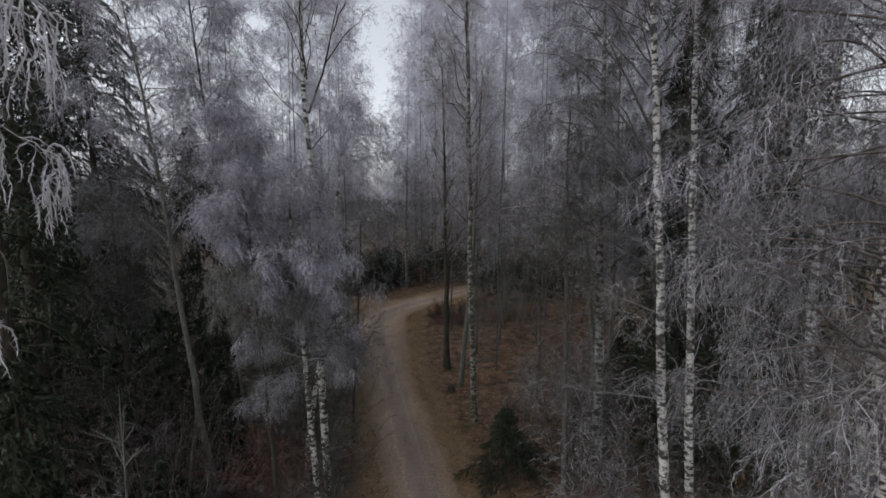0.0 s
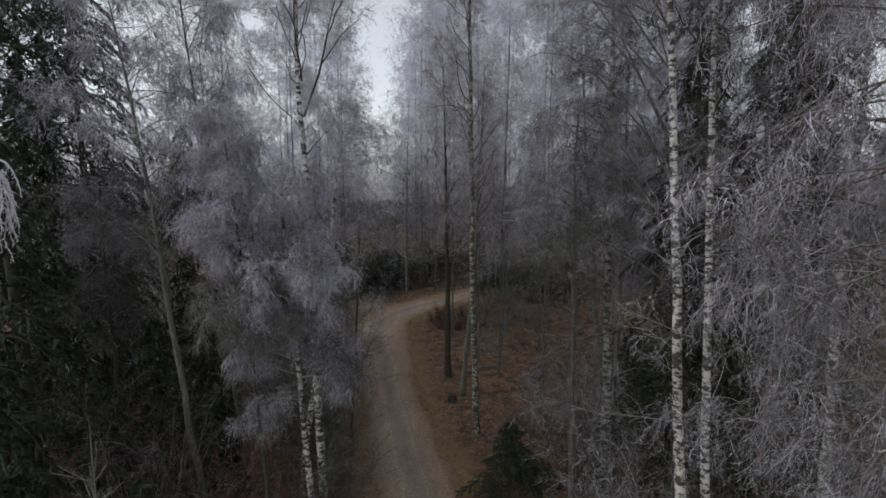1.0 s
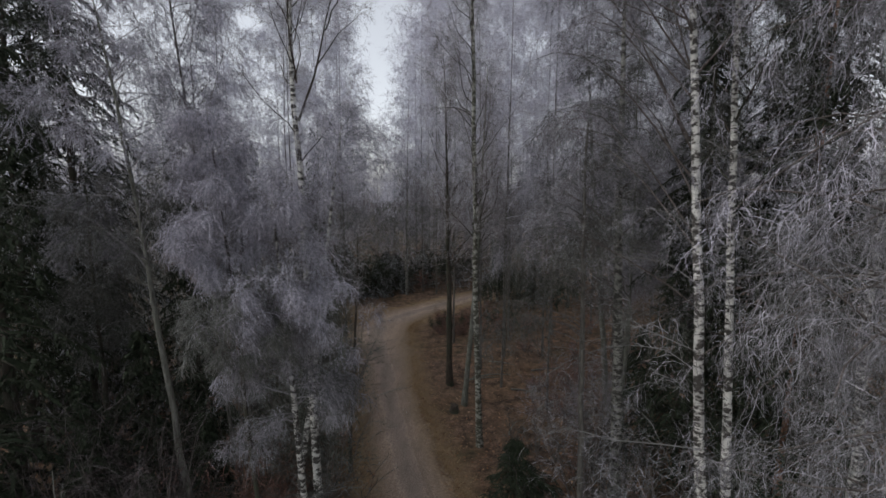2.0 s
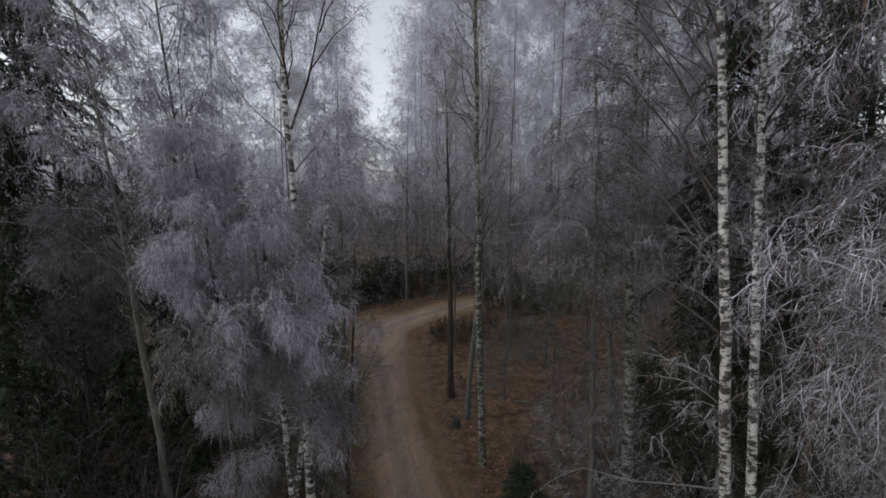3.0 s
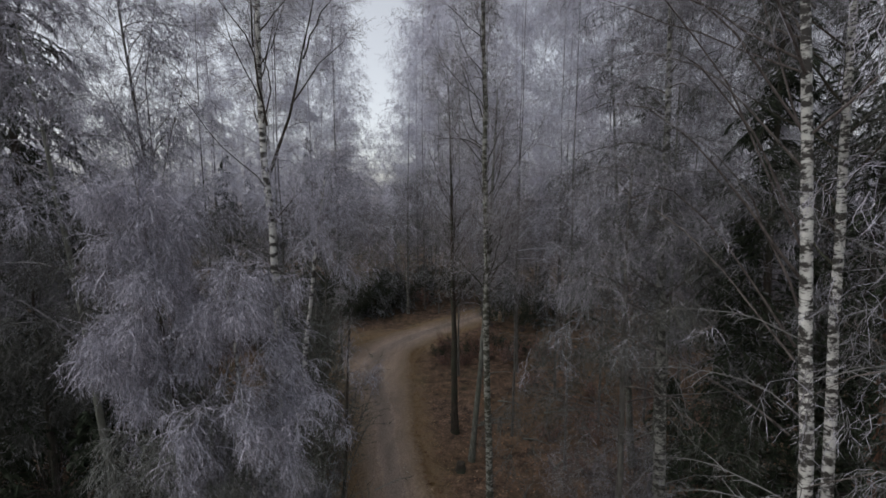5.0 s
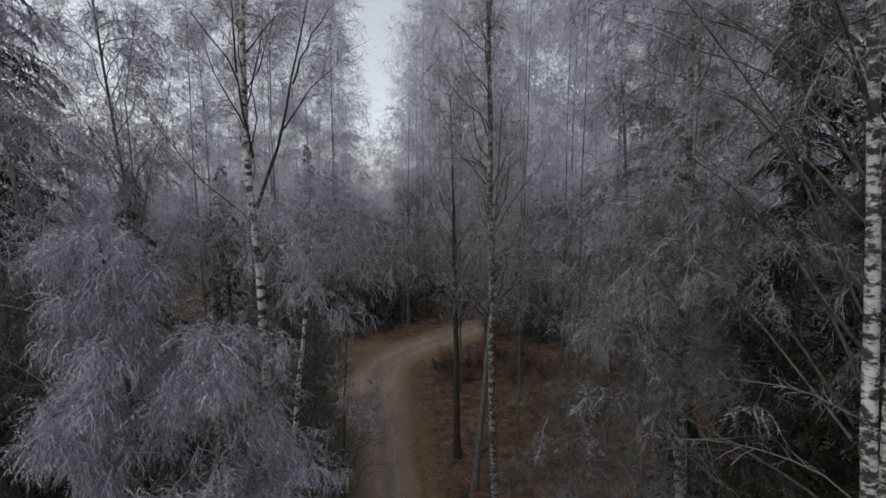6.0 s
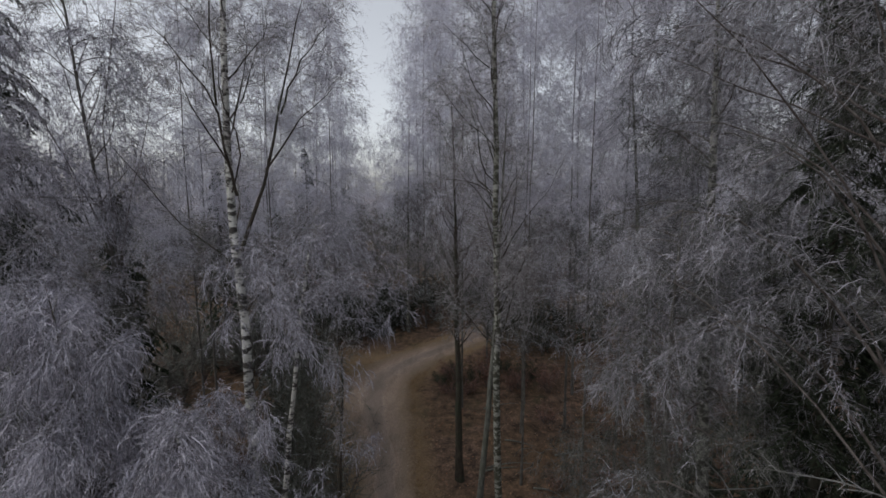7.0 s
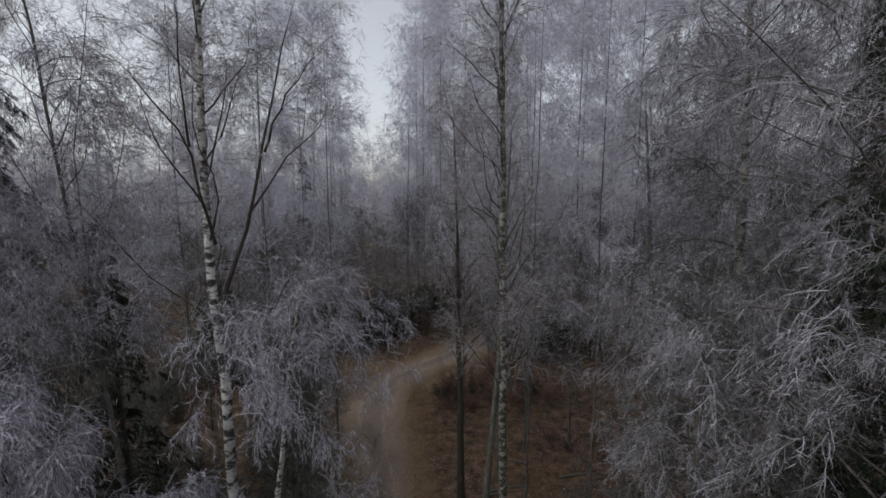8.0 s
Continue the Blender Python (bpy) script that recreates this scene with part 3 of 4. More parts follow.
birch(6, [(0.87, 21.5, 0), (1.33, 21.5, 6), (1.63, 21.5, 10), (1.9, 21.5, 16)], 0.12, "mossy-stemmed tree with bare branches", bark=M_LICHEN, limb_mat=M_DARKBARK, limbs=34, crown=(0.45, 0.98), reach=2.6, rise=38, bare_top=1.0, sag=0.1, n2=8, n3=7, n4=5)
birch(7, [(5.1, 8.91, 0), (4.74, 9.17, 6), (4.5, 9.35, 10), (4.32, 9.48, 13), (3.89, 9.79, 20)], 0.108,
      "tall birch with bright white bark banded in black", limbs=15, crown=(0.6, 0.98), reach=3.6, rise=48, bare_top=0.0, dull_low=0.0, twig_mat=M_GREYFROST, limb_mat=M_LIMB, extra_zone=1, fine=0.85, n3=13, n4=9, long=0.8,
      boughs=[(0.011, (4.62, 9.3, 8.3), (4.1, 9.6, 8.73), (3.42, 10.0, 8.8), (2.6, 10.4, 8.7)), (0.011, (4.7, 9.2, 7.0), (4.1, 9.5, 7.3), (3.6, 9.7, 7.45), (2.9, 9.9, 7.4)), (0.01, (4.72, 9.2, 6.6), (4.2, 9.4, 7.05), (3.7, 9.6, 7.1), (3.0, 9.8, 7.0)),
              (0.009, (4.74, 9.2, 6.1), (4.3, 9.35, 6.5), (3.9, 9.5, 6.6)), (0.01, (4.55, 9.35, 9.4), (3.9, 9.6, 9.75), (3.1, 9.9, 9.8)), (0.015, (4.8, 9.1, 5.2), (3.86, 9.02, 5.4), (2.92, 9.09, 5.5), (2.2, 9.0, 5.85), (1.36, 8.73, 5.5)),
              (0.009, (4.45, 9.4, 11.0), (5.2, 9.2, 10.6), (6.0, 8.9, 10.5)), (0.009, (4.6, 9.3, 8.9), (5.2, 9.0, 9.2), (5.9, 8.7, 9.1))],
      extra=[(0.015, (4.35, 9.4, 12.8), (3.1, 10.6, 13.9), (2.1, 11.6, 14.8)), (0.015, (4.3, 9.4, 13.2), (3.8, 11.2, 14.6), (3.5, 12.6, 15.2)), (0.014, (4.2, 9.3, 14.2), (2.8, 10.2, 16.0), (1.7, 10.8, 17.2)), (0.014, (4.3, 9.4, 13.6), (5.2, 11.2, 14.6), (5.8, 12.6, 15.4)), (0.018, (4.62, 9.65, 10.6), (3.5, 9.6, 12.9), (2.1, 9.5, 14.4), (0.9, 9.0, 14.9)), (0.017, (4.5, 9.5, 11.8), (3.8, 9.8, 14.4), (2.3, 9.7, 16.2))],
      rimed=[(0.02, (4.4, 9.4, 12.0), (3.3, 9.6, 13.5), (2.3, 9.8, 14.2), (1.6, 9.9, 14.1)), (0.02, (4.3, 9.5, 13.0), (3.1, 10.2, 14.2), (2.1, 10.8, 14.6)), (0.02, (4.4, 9.4, 11.6), (3.6, 10.2, 13.0), (2.8, 11.0, 13.6), (2.2, 11.6, 13.4)),
             (0.024, (4.6, 9.6, 10.2), (3.4, 9.8, 11.8), (2.2, 9.7, 12.6), (1.3, 9.6, 12.2)), (0.022, (4.7, 9.7, 9.2), (3.4, 9.7, 10.8), (2.4, 9.5, 11.6), (1.7, 9.4, 11.2)), (0.022, (4.5, 9.5, 10.8), (3.5, 9.4, 12.4), (2.6, 9.2, 13.1), (2.0, 9.1, 12.8)),
             (0.022, (4.6, 9.6, 9.8), (3.8, 9.6, 11.4), (2.9, 9.5, 12.2)), (0.022, (4.85, 9.85, 7.8), (3.4, 10.0, 8.8), (2.0, 10.3, 9.5), (1.05, 10.4, 9.0)), (0.02, (4.7, 9.7, 9.0), (3.6, 11.0, 10.8), (2.6, 12.2, 11.6), (1.8, 13.2, 11.0))])
birch(8, [(6.21, 10.13, 0), (5.96, 10.29, 6), (5.8, 10.4, 10), (5.67, 10.48, 13), (5.39, 10.67, 20)], 0.1, "white birch standing close to its larger neighbour", limbs=24, crown=(0.5, 0.98), reach=2.6, extra_zone=1, extra=[(0.015, (5.5, 10.3, 12.0), (4.9, 12.0, 13.4), (4.6, 13.6, 14.4)), (0.014, (5.4, 10.2, 13.0), (5.6, 12.2, 14.6), (5.9, 13.8, 15.6)), (0.014, (5.4, 10.2, 13.4), (4.2, 11.8, 15.4), (3.6, 12.6, 16.6))], dead=2, dead_reach=1.2, dull_low=0.6, fine=0.9, long=0.75, n3=13, twig_mat=M_GREYFROST, limb_mat=M_DARKBARK)
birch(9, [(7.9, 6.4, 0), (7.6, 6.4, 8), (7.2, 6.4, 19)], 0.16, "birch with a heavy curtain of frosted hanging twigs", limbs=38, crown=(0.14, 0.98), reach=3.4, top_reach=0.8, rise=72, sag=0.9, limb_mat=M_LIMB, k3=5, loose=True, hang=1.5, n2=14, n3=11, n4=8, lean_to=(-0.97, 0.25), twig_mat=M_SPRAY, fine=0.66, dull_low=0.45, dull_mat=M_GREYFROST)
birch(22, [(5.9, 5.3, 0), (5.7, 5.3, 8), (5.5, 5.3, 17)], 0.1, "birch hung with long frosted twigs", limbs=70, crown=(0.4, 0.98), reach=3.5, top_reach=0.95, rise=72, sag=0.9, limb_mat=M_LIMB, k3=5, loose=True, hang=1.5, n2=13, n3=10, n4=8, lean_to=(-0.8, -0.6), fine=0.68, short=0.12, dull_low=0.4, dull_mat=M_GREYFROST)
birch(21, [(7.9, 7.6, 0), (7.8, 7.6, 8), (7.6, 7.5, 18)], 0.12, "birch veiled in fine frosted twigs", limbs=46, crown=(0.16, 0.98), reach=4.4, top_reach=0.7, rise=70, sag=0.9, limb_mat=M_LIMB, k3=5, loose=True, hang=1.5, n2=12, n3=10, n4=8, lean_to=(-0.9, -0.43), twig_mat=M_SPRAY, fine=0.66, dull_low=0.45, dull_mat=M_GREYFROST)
birch(19, [(9.0, 8.8, 0), (8.7, 8.7, 8), (8.4, 8.6, 18)], 0.14, "birch hung with frosted twigs over dark spruces", limbs=36, crown=(0.5, 0.98), reach=2.6, top_reach=0.8, rise=70, sag=0.9, limb_mat=M_LIMB, k3=5, loose=True, hang=1.5, n2=11, n3=10, n4=8, twig_mat=M_GREYFROST, fine=0.75, lean_to=(-1.0, 0.0), dull_low=0.4, dull_mat=M_GREYFROST)
birch(20, [(-4.1, 10.4, 0), (-4.3, 10.3, 5), (-4.6, 10.2, 11.8)], 0.05, "young birch bowed under frosted twigs", bark=M_DARKBARK, limbs=46, crown=(0.54, 0.98), reach=1.4, rise=62, sag=0.7, dull_low=0.4, dull_mat=M_UNDER, hang=0.8, long=0.85, n3=13, fine=0.8, n4=11, short=0.13, group="young birches")
birch(10, [(5.15, 13.8, 0), (5.13, 14.15, 6), (5.12, 14.37, 10), (5.1, 14.8, 18)], 0.17, "straight lichen-grey tree with dead lower boughs", bark=M_GREY, limbs=34, crown=(0.45, 0.98), reach=3.0, rise=70, sag=0.4, fine=0.95, long=0.75, n3=13, dead=20, dead_reach=2.8, dull_low=0.6, limb_mat=M_LIMB, twig_mat=M_SPRAY)
birch(11, [(7.5, 20.8, 0), (6.96, 20.76, 6), (6.6, 20.73, 10), (6.0, 20.7, 17)], 0.13, "thin grey tree in the wood", bark=M_LICHEN, limbs=28, reach=3.0, n3=7, dead=8)
birch(12, [(3.9, 13.2, 0), (3.7, 13.0, 6), (3.5, 12.6, 12.6)], 0.085, "young birch hung with frosted twigs", bark=M_RIMEBARK, limbs=44, crown=(0.46, 0.98), reach=2.9, top_reach=0.45, rise=64, sag=0.7, hang=0.7, long=0.85, n3=10, dull_low=0.5, limb_mat=M_LIMB, twig_mat=M_GREYFROST, fine=0.85, n4=10, short=0.13, group="young birches")
birch(13, [(-5.6, 3.4, 0), (-5.8, 3.4, 8), (-5.6, 3.4, 16)], 0.13, "birch with long rimed branches hanging low", limbs=8, crown=(0.7, 0.95), reach=1.5, rise=74, sag=1.8, hang=3.0, n2=15, n3=7, n4=17, fine=1.15, short=0.06, k3=8, twig_mat=M_HOAR, round_twigs=True, extra_zone=1,
      extra=[(0.02, (-5.7, 3.4, 10.6), (-3.6, 2.9, 11.5), (-2.6, 2.6, 11.2), (-2.15, 2.5, 10.7)), (0.02, (-5.7, 3.5, 10.4), (-4.2, 3.4, 11.4), (-3.1, 3.1, 11.2), (-2.65, 3.0, 10.6)), (0.018, (-5.7, 3.6, 9.8), (-4.8, 4.0, 10.4), (-3.7, 4.1, 10.2), (-3.35, 4.1, 9.7)),
             (0.018, (-5.7, 3.4, 8.6), (-4.3, 3.2, 9.2), (-3.1, 3.0, 8.9)), (0.018, (-5.7, 3.4, 11.0), (-4.0, 2.9, 12.1), (-2.9, 2.7, 11.8), (-2.5, 2.6, 11.2))])
birch(14, [(-4.6, 13.6, 0), (-3.7, 13.4, 5), (-3.1, 13.2, 9.4), (-2.6, 13.0, 12.2)], 0.09, "thin birch with branches reaching over the track", limbs=15, crown=(0.83, 0.97), reach=2.9, top_reach=0.7, rise=72, sag=0.35, fine=0.75, n2=10, n4=11, short=0.13, long=0.8, lean_to=(1.0, 0.0))
birch(15, [(-6.9, 15.0, 0), (-7.3, 15.0, 6), (-7.66, 15.0, 11.4), (-8.2, 15.0, 15), (-8.5, 15.0, 19)], 0.055, "frosted birch with dark forked limbs", bark=M_RIMEBARK, limb_mat=M_LIMB, limbs=34, crown=(0.45, 0.98), reach=3.0, rise=32, bare_top=0.3, n2=11, n3=9, fine=1.2,
      extra=[(0.018, (-7.6, 15.0, 11.0), (-7.64, 15.0, 12.6), (-7.6, 15.0, 14.2), (-7.1, 15.0, 16.2), (-6.7, 15.0, 18.4)), (0.016, (-7.66, 15.0, 11.4), (-8.0, 14.8, 12.8), (-8.6, 14.6, 14.4), (-9.4, 14.4, 16.4)), (0.014, (-7.6, 15.0, 10.8), (-7.1, 14.8, 12.4), (-6.5, 14.6, 13.8), (-5.9, 14.5, 15.6))])
birch(16, [(-11.5, 15.5, 0), (-11.6, 15.5, 6), (-11.7, 15.6, 10.5)], 0.09, "dull young birch against dark spruces", bark=M_DARKBARK, limbs=30, crown=(0.45, 0.98), reach=2.0, rise=58, n3=10, twig_mat=M_GREYFROST, dull_low=0.5)
birch(17, [(9.2, 10.6, 0), (8.9, 10.4, 8), (8.6, 10.2, 17)], 0.12, "birch with drooping frosted twigs before dark spruces", limbs=36, crown=(0.2, 0.98), reach=2.8, rise=66, sag=0.8, fine=1.0, long=0.8, n3=12, hang=1.0, n2=11, dull_low=0.5, twig_mat=M_GREYFROST)

# ---- spruces ----
spruce(31, (-14.4, 18.6, 0), 30, 4.6, 0.15, "tall dark spruce with frosted upper boughs", frost=True, whorls=40, per=8, n2=16, n3=17, fine=1.15)
spruce(30, (-19.0, 20.5, 0), 31, 5.2, 0.16, "tall spruce with frosted upper boughs", frost=True, whorls=28, n2=14, n3=18, fine=0.95)
spruce(32, (-15.5, 17, 0), 15, 4.2, 0.2, "dark green spruce at the edge of the wood", whorls=22, n2=14, n3=14, fine=1.35)
young_spruce((-4.67, 6.0, 0), 7.0, 0.95, "young spruce with a pale bare leader and upright shoots")
spruce(34, (2.13, 14.3, 0), 2.7, 2.4, 0.04, "small bushy dark spruce on the litter beside the track", whorls=9, per=6, n2=15, n3=18, fine=0.75, angle=66, hi=0.9)
spruce(35, (8.9, 20.5, 0), 4.2, 2.4, 0.06, "bushy dark young spruce", whorls=12, n2=13, n3=14, fine=1.12)
for i, (x, y, h, w) in enumerate([(-10.8, 10.6, 23, 3.8), (-14.5, 10.5, 11, 3.8), (-8.3, 8.2, 6.6, 2.8), (-17.5, 13, 17, 4.4), (-11, 20, 13, 3.8), (-9.6, 14.6, 6, 2.8), (-13.2, 14.0, 26, 4.2), (-7.2, 13.6, 3.6, 1.9), (-8.8, 11.6, 4.4, 2.4), (-7.0, 10.0, 3.4, 2.0), (-12.0, 12.0, 6.5, 2.8), (-9.4, 17.5, 6.0, 2.8), (-6.6, 8.0, 3.6, 2.0), (-11.8, 8.4, 6.5, 2.8), (-9.2, 9.6, 4.0, 2.2), (-7.6, 11.8, 3.0, 1.9), (-10.0, 12.8, 5.0, 2.5), (-8.0, 15.0, 3.4, 2.0)]):
    spruce(50 + i, (x, y, 0), h, w, 0.007 * h + 0.02, "dark green spruce in deep shade under the birches", whorls=17, per=6, n2=9, n3=9, fine=2.0, group="spruces under the birches")
spruce(36, (8.1, 14.7, 0), 19, 3.6, 0.14, "tall dense dark spruce behind white birches", whorls=32, per=7, n2=15, n3=15, fine=0.95, group="spruces among grey trunks")
spruce(37, (-17.5, 20.5, 0), 29, 4.6, 0.16, "tall dense dark spruce at the edge of the wood", whorls=30, per=7, n2=12, n3=12, fine=1.5)
for i, (x, y, h, w) in enumerate([(10.5, 19, 9, 3.2), (13, 15.5, 12, 3.6), (10.8, 13.4, 19, 4.2), (8.6, 16.8, 12, 3.6), (9.6, 15.0, 12, 3.6), (14.5, 10.0, 15, 3.8), (12.6, 18.0, 18, 4.2), (11.2, 15.6, 21, 4.4), (9.4, 12.6, 15, 3.4)]):
    spruce(70 + i, (x, y, 0), h, w, 0.007 * h + 0.02, "dark spruce among grey trunks", whorls=19, per=5, n2=11, n3=9, fine=1.75, group="spruces among grey trunks")
for i, (x, y, h, w) in enumerate([(-10.5, 47, 5.5, 4.2), (-6.4, 48.5, 4.2, 4.0), (6.5, 50, 6, 3.4), (-8.8, 43.6, 3.6, 3.0), (-6.6, 44.2, 3.2, 3.0), (-5.0, 46.2, 4.0, 3.2), (-11.6, 41.0, 4.4, 3.0), (-2.4, 49.6, 4.2, 3.2), (-13.6, 37.0, 6.0, 2.8), (-11.0, 33.0, 4.6, 2.4), (5.4, 46.5, 5.4, 2.8), (8.2, 41.0, 5.0, 2.6)]):
    spruce(80 + i, (x, y, 0), h, w, 0.16, "dark spruce touched with frost beyond the bend", frost=True, whorls=15, per=6, n2=8, n3=9, fine=2.3, group="spruces beyond the bend")

for seed, x, y, h in ((38, 9.7, 13.4, 19), (39, 10.9, 14.6, 20)):
    spruce(seed, (x, y, 0), h, 2.6, 0.11, "slender pine with bare reddish bark", whorls=14, per=5, n2=10, n3=10, low=0.62, fine=1.2, bark=M_PINE, group="pines beside the track")

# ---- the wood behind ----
# Twigs of these far trees carry distance haze in their colour.
WOOD = dict(dull_low=0.34, dull_mat=M_GREYFROST, top_reach=0.75, twig_mat=M_RIME_HAZED, n2=6, n3=5, n4=4, k3=2, long=1.9, short=0.2, split=False, group="birches in the wood")
FAR = [
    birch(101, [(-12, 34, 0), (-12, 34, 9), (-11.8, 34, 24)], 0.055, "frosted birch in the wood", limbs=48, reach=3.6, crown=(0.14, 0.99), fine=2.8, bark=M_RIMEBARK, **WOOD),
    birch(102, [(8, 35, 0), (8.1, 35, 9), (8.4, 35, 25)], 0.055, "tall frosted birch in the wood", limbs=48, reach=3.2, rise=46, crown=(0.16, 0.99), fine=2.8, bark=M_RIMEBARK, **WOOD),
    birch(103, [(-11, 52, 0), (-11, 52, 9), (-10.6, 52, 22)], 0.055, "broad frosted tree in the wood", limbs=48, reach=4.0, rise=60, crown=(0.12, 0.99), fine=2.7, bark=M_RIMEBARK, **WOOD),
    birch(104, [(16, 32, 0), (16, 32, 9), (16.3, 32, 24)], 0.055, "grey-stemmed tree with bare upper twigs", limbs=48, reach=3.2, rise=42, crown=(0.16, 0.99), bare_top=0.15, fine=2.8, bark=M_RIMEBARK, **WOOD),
]
# Same haze-paled twig colour for the middle distance.
MID_KIND = dict(dull_low=0.15, dull_mat=M_GREYFROST, n2=8, n3=9, n4=4, sag=0.6, top_reach=0.75, split=False, k3=3, long=1.5, short=0.17, twig_mat=M_RIME_HAZED, group="birches in the wood")
MID = [
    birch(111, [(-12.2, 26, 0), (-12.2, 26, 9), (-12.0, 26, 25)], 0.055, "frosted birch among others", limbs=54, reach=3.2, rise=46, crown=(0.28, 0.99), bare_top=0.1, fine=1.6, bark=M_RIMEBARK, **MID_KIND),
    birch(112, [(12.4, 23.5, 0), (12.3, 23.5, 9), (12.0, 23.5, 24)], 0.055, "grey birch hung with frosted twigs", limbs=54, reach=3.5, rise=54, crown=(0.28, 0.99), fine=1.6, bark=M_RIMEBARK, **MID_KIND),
    birch(113, [(6.4, 16.6, 0), (6.4, 16.6, 9), (6.2, 16.6, 20)], 0.06, "lightly frosted grey birch", limbs=54, reach=2.9, rise=52, crown=(0.28, 0.99), fine=1.4, bark=M_LICHEN, **{**MID_KIND, "twig_mat": M_SPRAY}),
]
for i, (x, y, lean, r) in enumerate([(-3.75, 44.9, 0.4, 0.15), (4.4, 42.6, 0.1, 0.12), (5.0, 42.3, -0.3, 0.1), (8.6, 46.0, 0.3, 0.13), (10.0, 46.4, -0.2, 0.11), (11.6, 45.6, 0.2, 0.13)]):
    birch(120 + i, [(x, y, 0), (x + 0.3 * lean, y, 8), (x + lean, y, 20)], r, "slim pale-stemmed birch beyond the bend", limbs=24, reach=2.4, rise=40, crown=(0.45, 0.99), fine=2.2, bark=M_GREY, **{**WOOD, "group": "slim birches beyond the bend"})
FAR_SPRUCE = spruce(110, (11, 40, 0), 14, 3.2, 0.16, "spruce standing in the wood", whorls=14, per=6, n2=8, n3=6, long=1.5, fine=3.4)
rng = np.random.default_rng(77)
placed = [(-12, 34), (8, 35), (-11, 52), (16, 32), (11, 40), (-12.2, 26), (12.4, 23.5)]


def scatter(want, xr, yr, gap, keep):
    """Copies of the wood's trees, spread over a stretch of the plan."""
    done = tries = 0
    while done < want and tries < 20000:
        tries += 1
        x, y = rng.uniform(*xr), rng.uniform(*yr)
        if not keep(x, y) or track_gap(np.array(x), np.array(y)) < 3.0 or min((x - a) ** 2 + (y - b) ** 2 for a, b in placed) < gap ** 2:
            continue
        placed.append((x, y))
        src = FAR_SPRUCE if rng.random() < 0.16 and abs(x) > 12 else FAR[rng.integers(4)]
        twin = copy_thing(src, pose(x, y, float(height_at(x, y)), 0, 0, rng.uniform(0, 360)))
        k = rng.uniform(0.8, 1.15)
        twin.scale = (k, k, k * rng.uniform(0.9, 1.15))
        done += 1


for k, (x, y, h) in enumerate([(-3.7, 44.8, 0.95), (-10.3, 45, 1.3), (3.2, 42, 1.25), (-11.9, 53, 1.35), (5.5, 38, 1.15), (8.5, 44, 1.25), (-5.6, 51, 0.78), (-8.2, 56, 0.8), (-4.6, 57, 0.74), (-6.6, 62, 0.85), (-9.8, 64, 0.9), (-3.3, 53, 1.3), (-1.2, 50, 1.3), (0.8, 57, 1.4), (-2.6, 60, 1.4), (10.6, 32.5, 1.15), (14, 34.5, 1.2), (17.5, 38, 1.3), (12.4, 42, 1.35), (20, 33, 1.2)]):
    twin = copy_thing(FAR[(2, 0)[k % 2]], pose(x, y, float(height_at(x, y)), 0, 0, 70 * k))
    twin.scale = (h, h, h)
    placed.append((x, y))
for k, (x, y, h) in enumerate([(-2.2, 46.5, 1.25), (-0.8, 45.2, 1.2), (0.5, 49, 1.3), (-1.6, 51, 1.3), (-3.4, 56, 1.3), (-14.6, 24.5, 0.9), (6.2, 28.5, 1.15), (4.4, 31, 1.1), (10.4, 28, 1.15), (-10.0, 29, 1.0), (15.5, 20.5, 1.05), (16.5, 26, 1.15), (9.6, 24.5, 0.95), (3.6, 27.5, 1.05), (7.6, 32, 1.2), (-19, 27, 0.85), (-13.8, 30, 1.1), (10.8, 16.6, 0.95), (-8.6, 26.5, 1.0), (0.6, 30.5, 1.1), (-9.0, 33, 1.1), (2.0, 25.4, 1.0), (7.0, 23.5, 1.0), (13.4, 28.5, 1.15), (4.7, 20.8, 0.9), (7.3, 18.9, 0.85), (9.0, 22.2, 0.95), (2.9, 23.4, 0.9), (-6.6, 30.0, 0.95), (8.4, 16.0, 1.0), (9.9, 18.6, 0.85), (11.8, 20.6, 0.9)]):
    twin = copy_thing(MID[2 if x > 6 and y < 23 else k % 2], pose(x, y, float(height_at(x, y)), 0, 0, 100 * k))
    twin.scale = (h, h, h)
    placed.append((x, y))
scatter(42, (-44, 44), (29, 62), 2.2, lambda x, y: abs(x) < 4 + 0.9 * y and not (abs(x + 1) < 9 and y < 27) and not (-0.18 < (x + 0.5) / y < -0.06) and not (-0.72 < x / y < -0.5))
# Unseen trees added behind the camera, to close the wood and shade it.
scatter(4, (-24, 24), (-26, 6), 4.0, lambda x, y: abs(x) > 9 or y < -7)


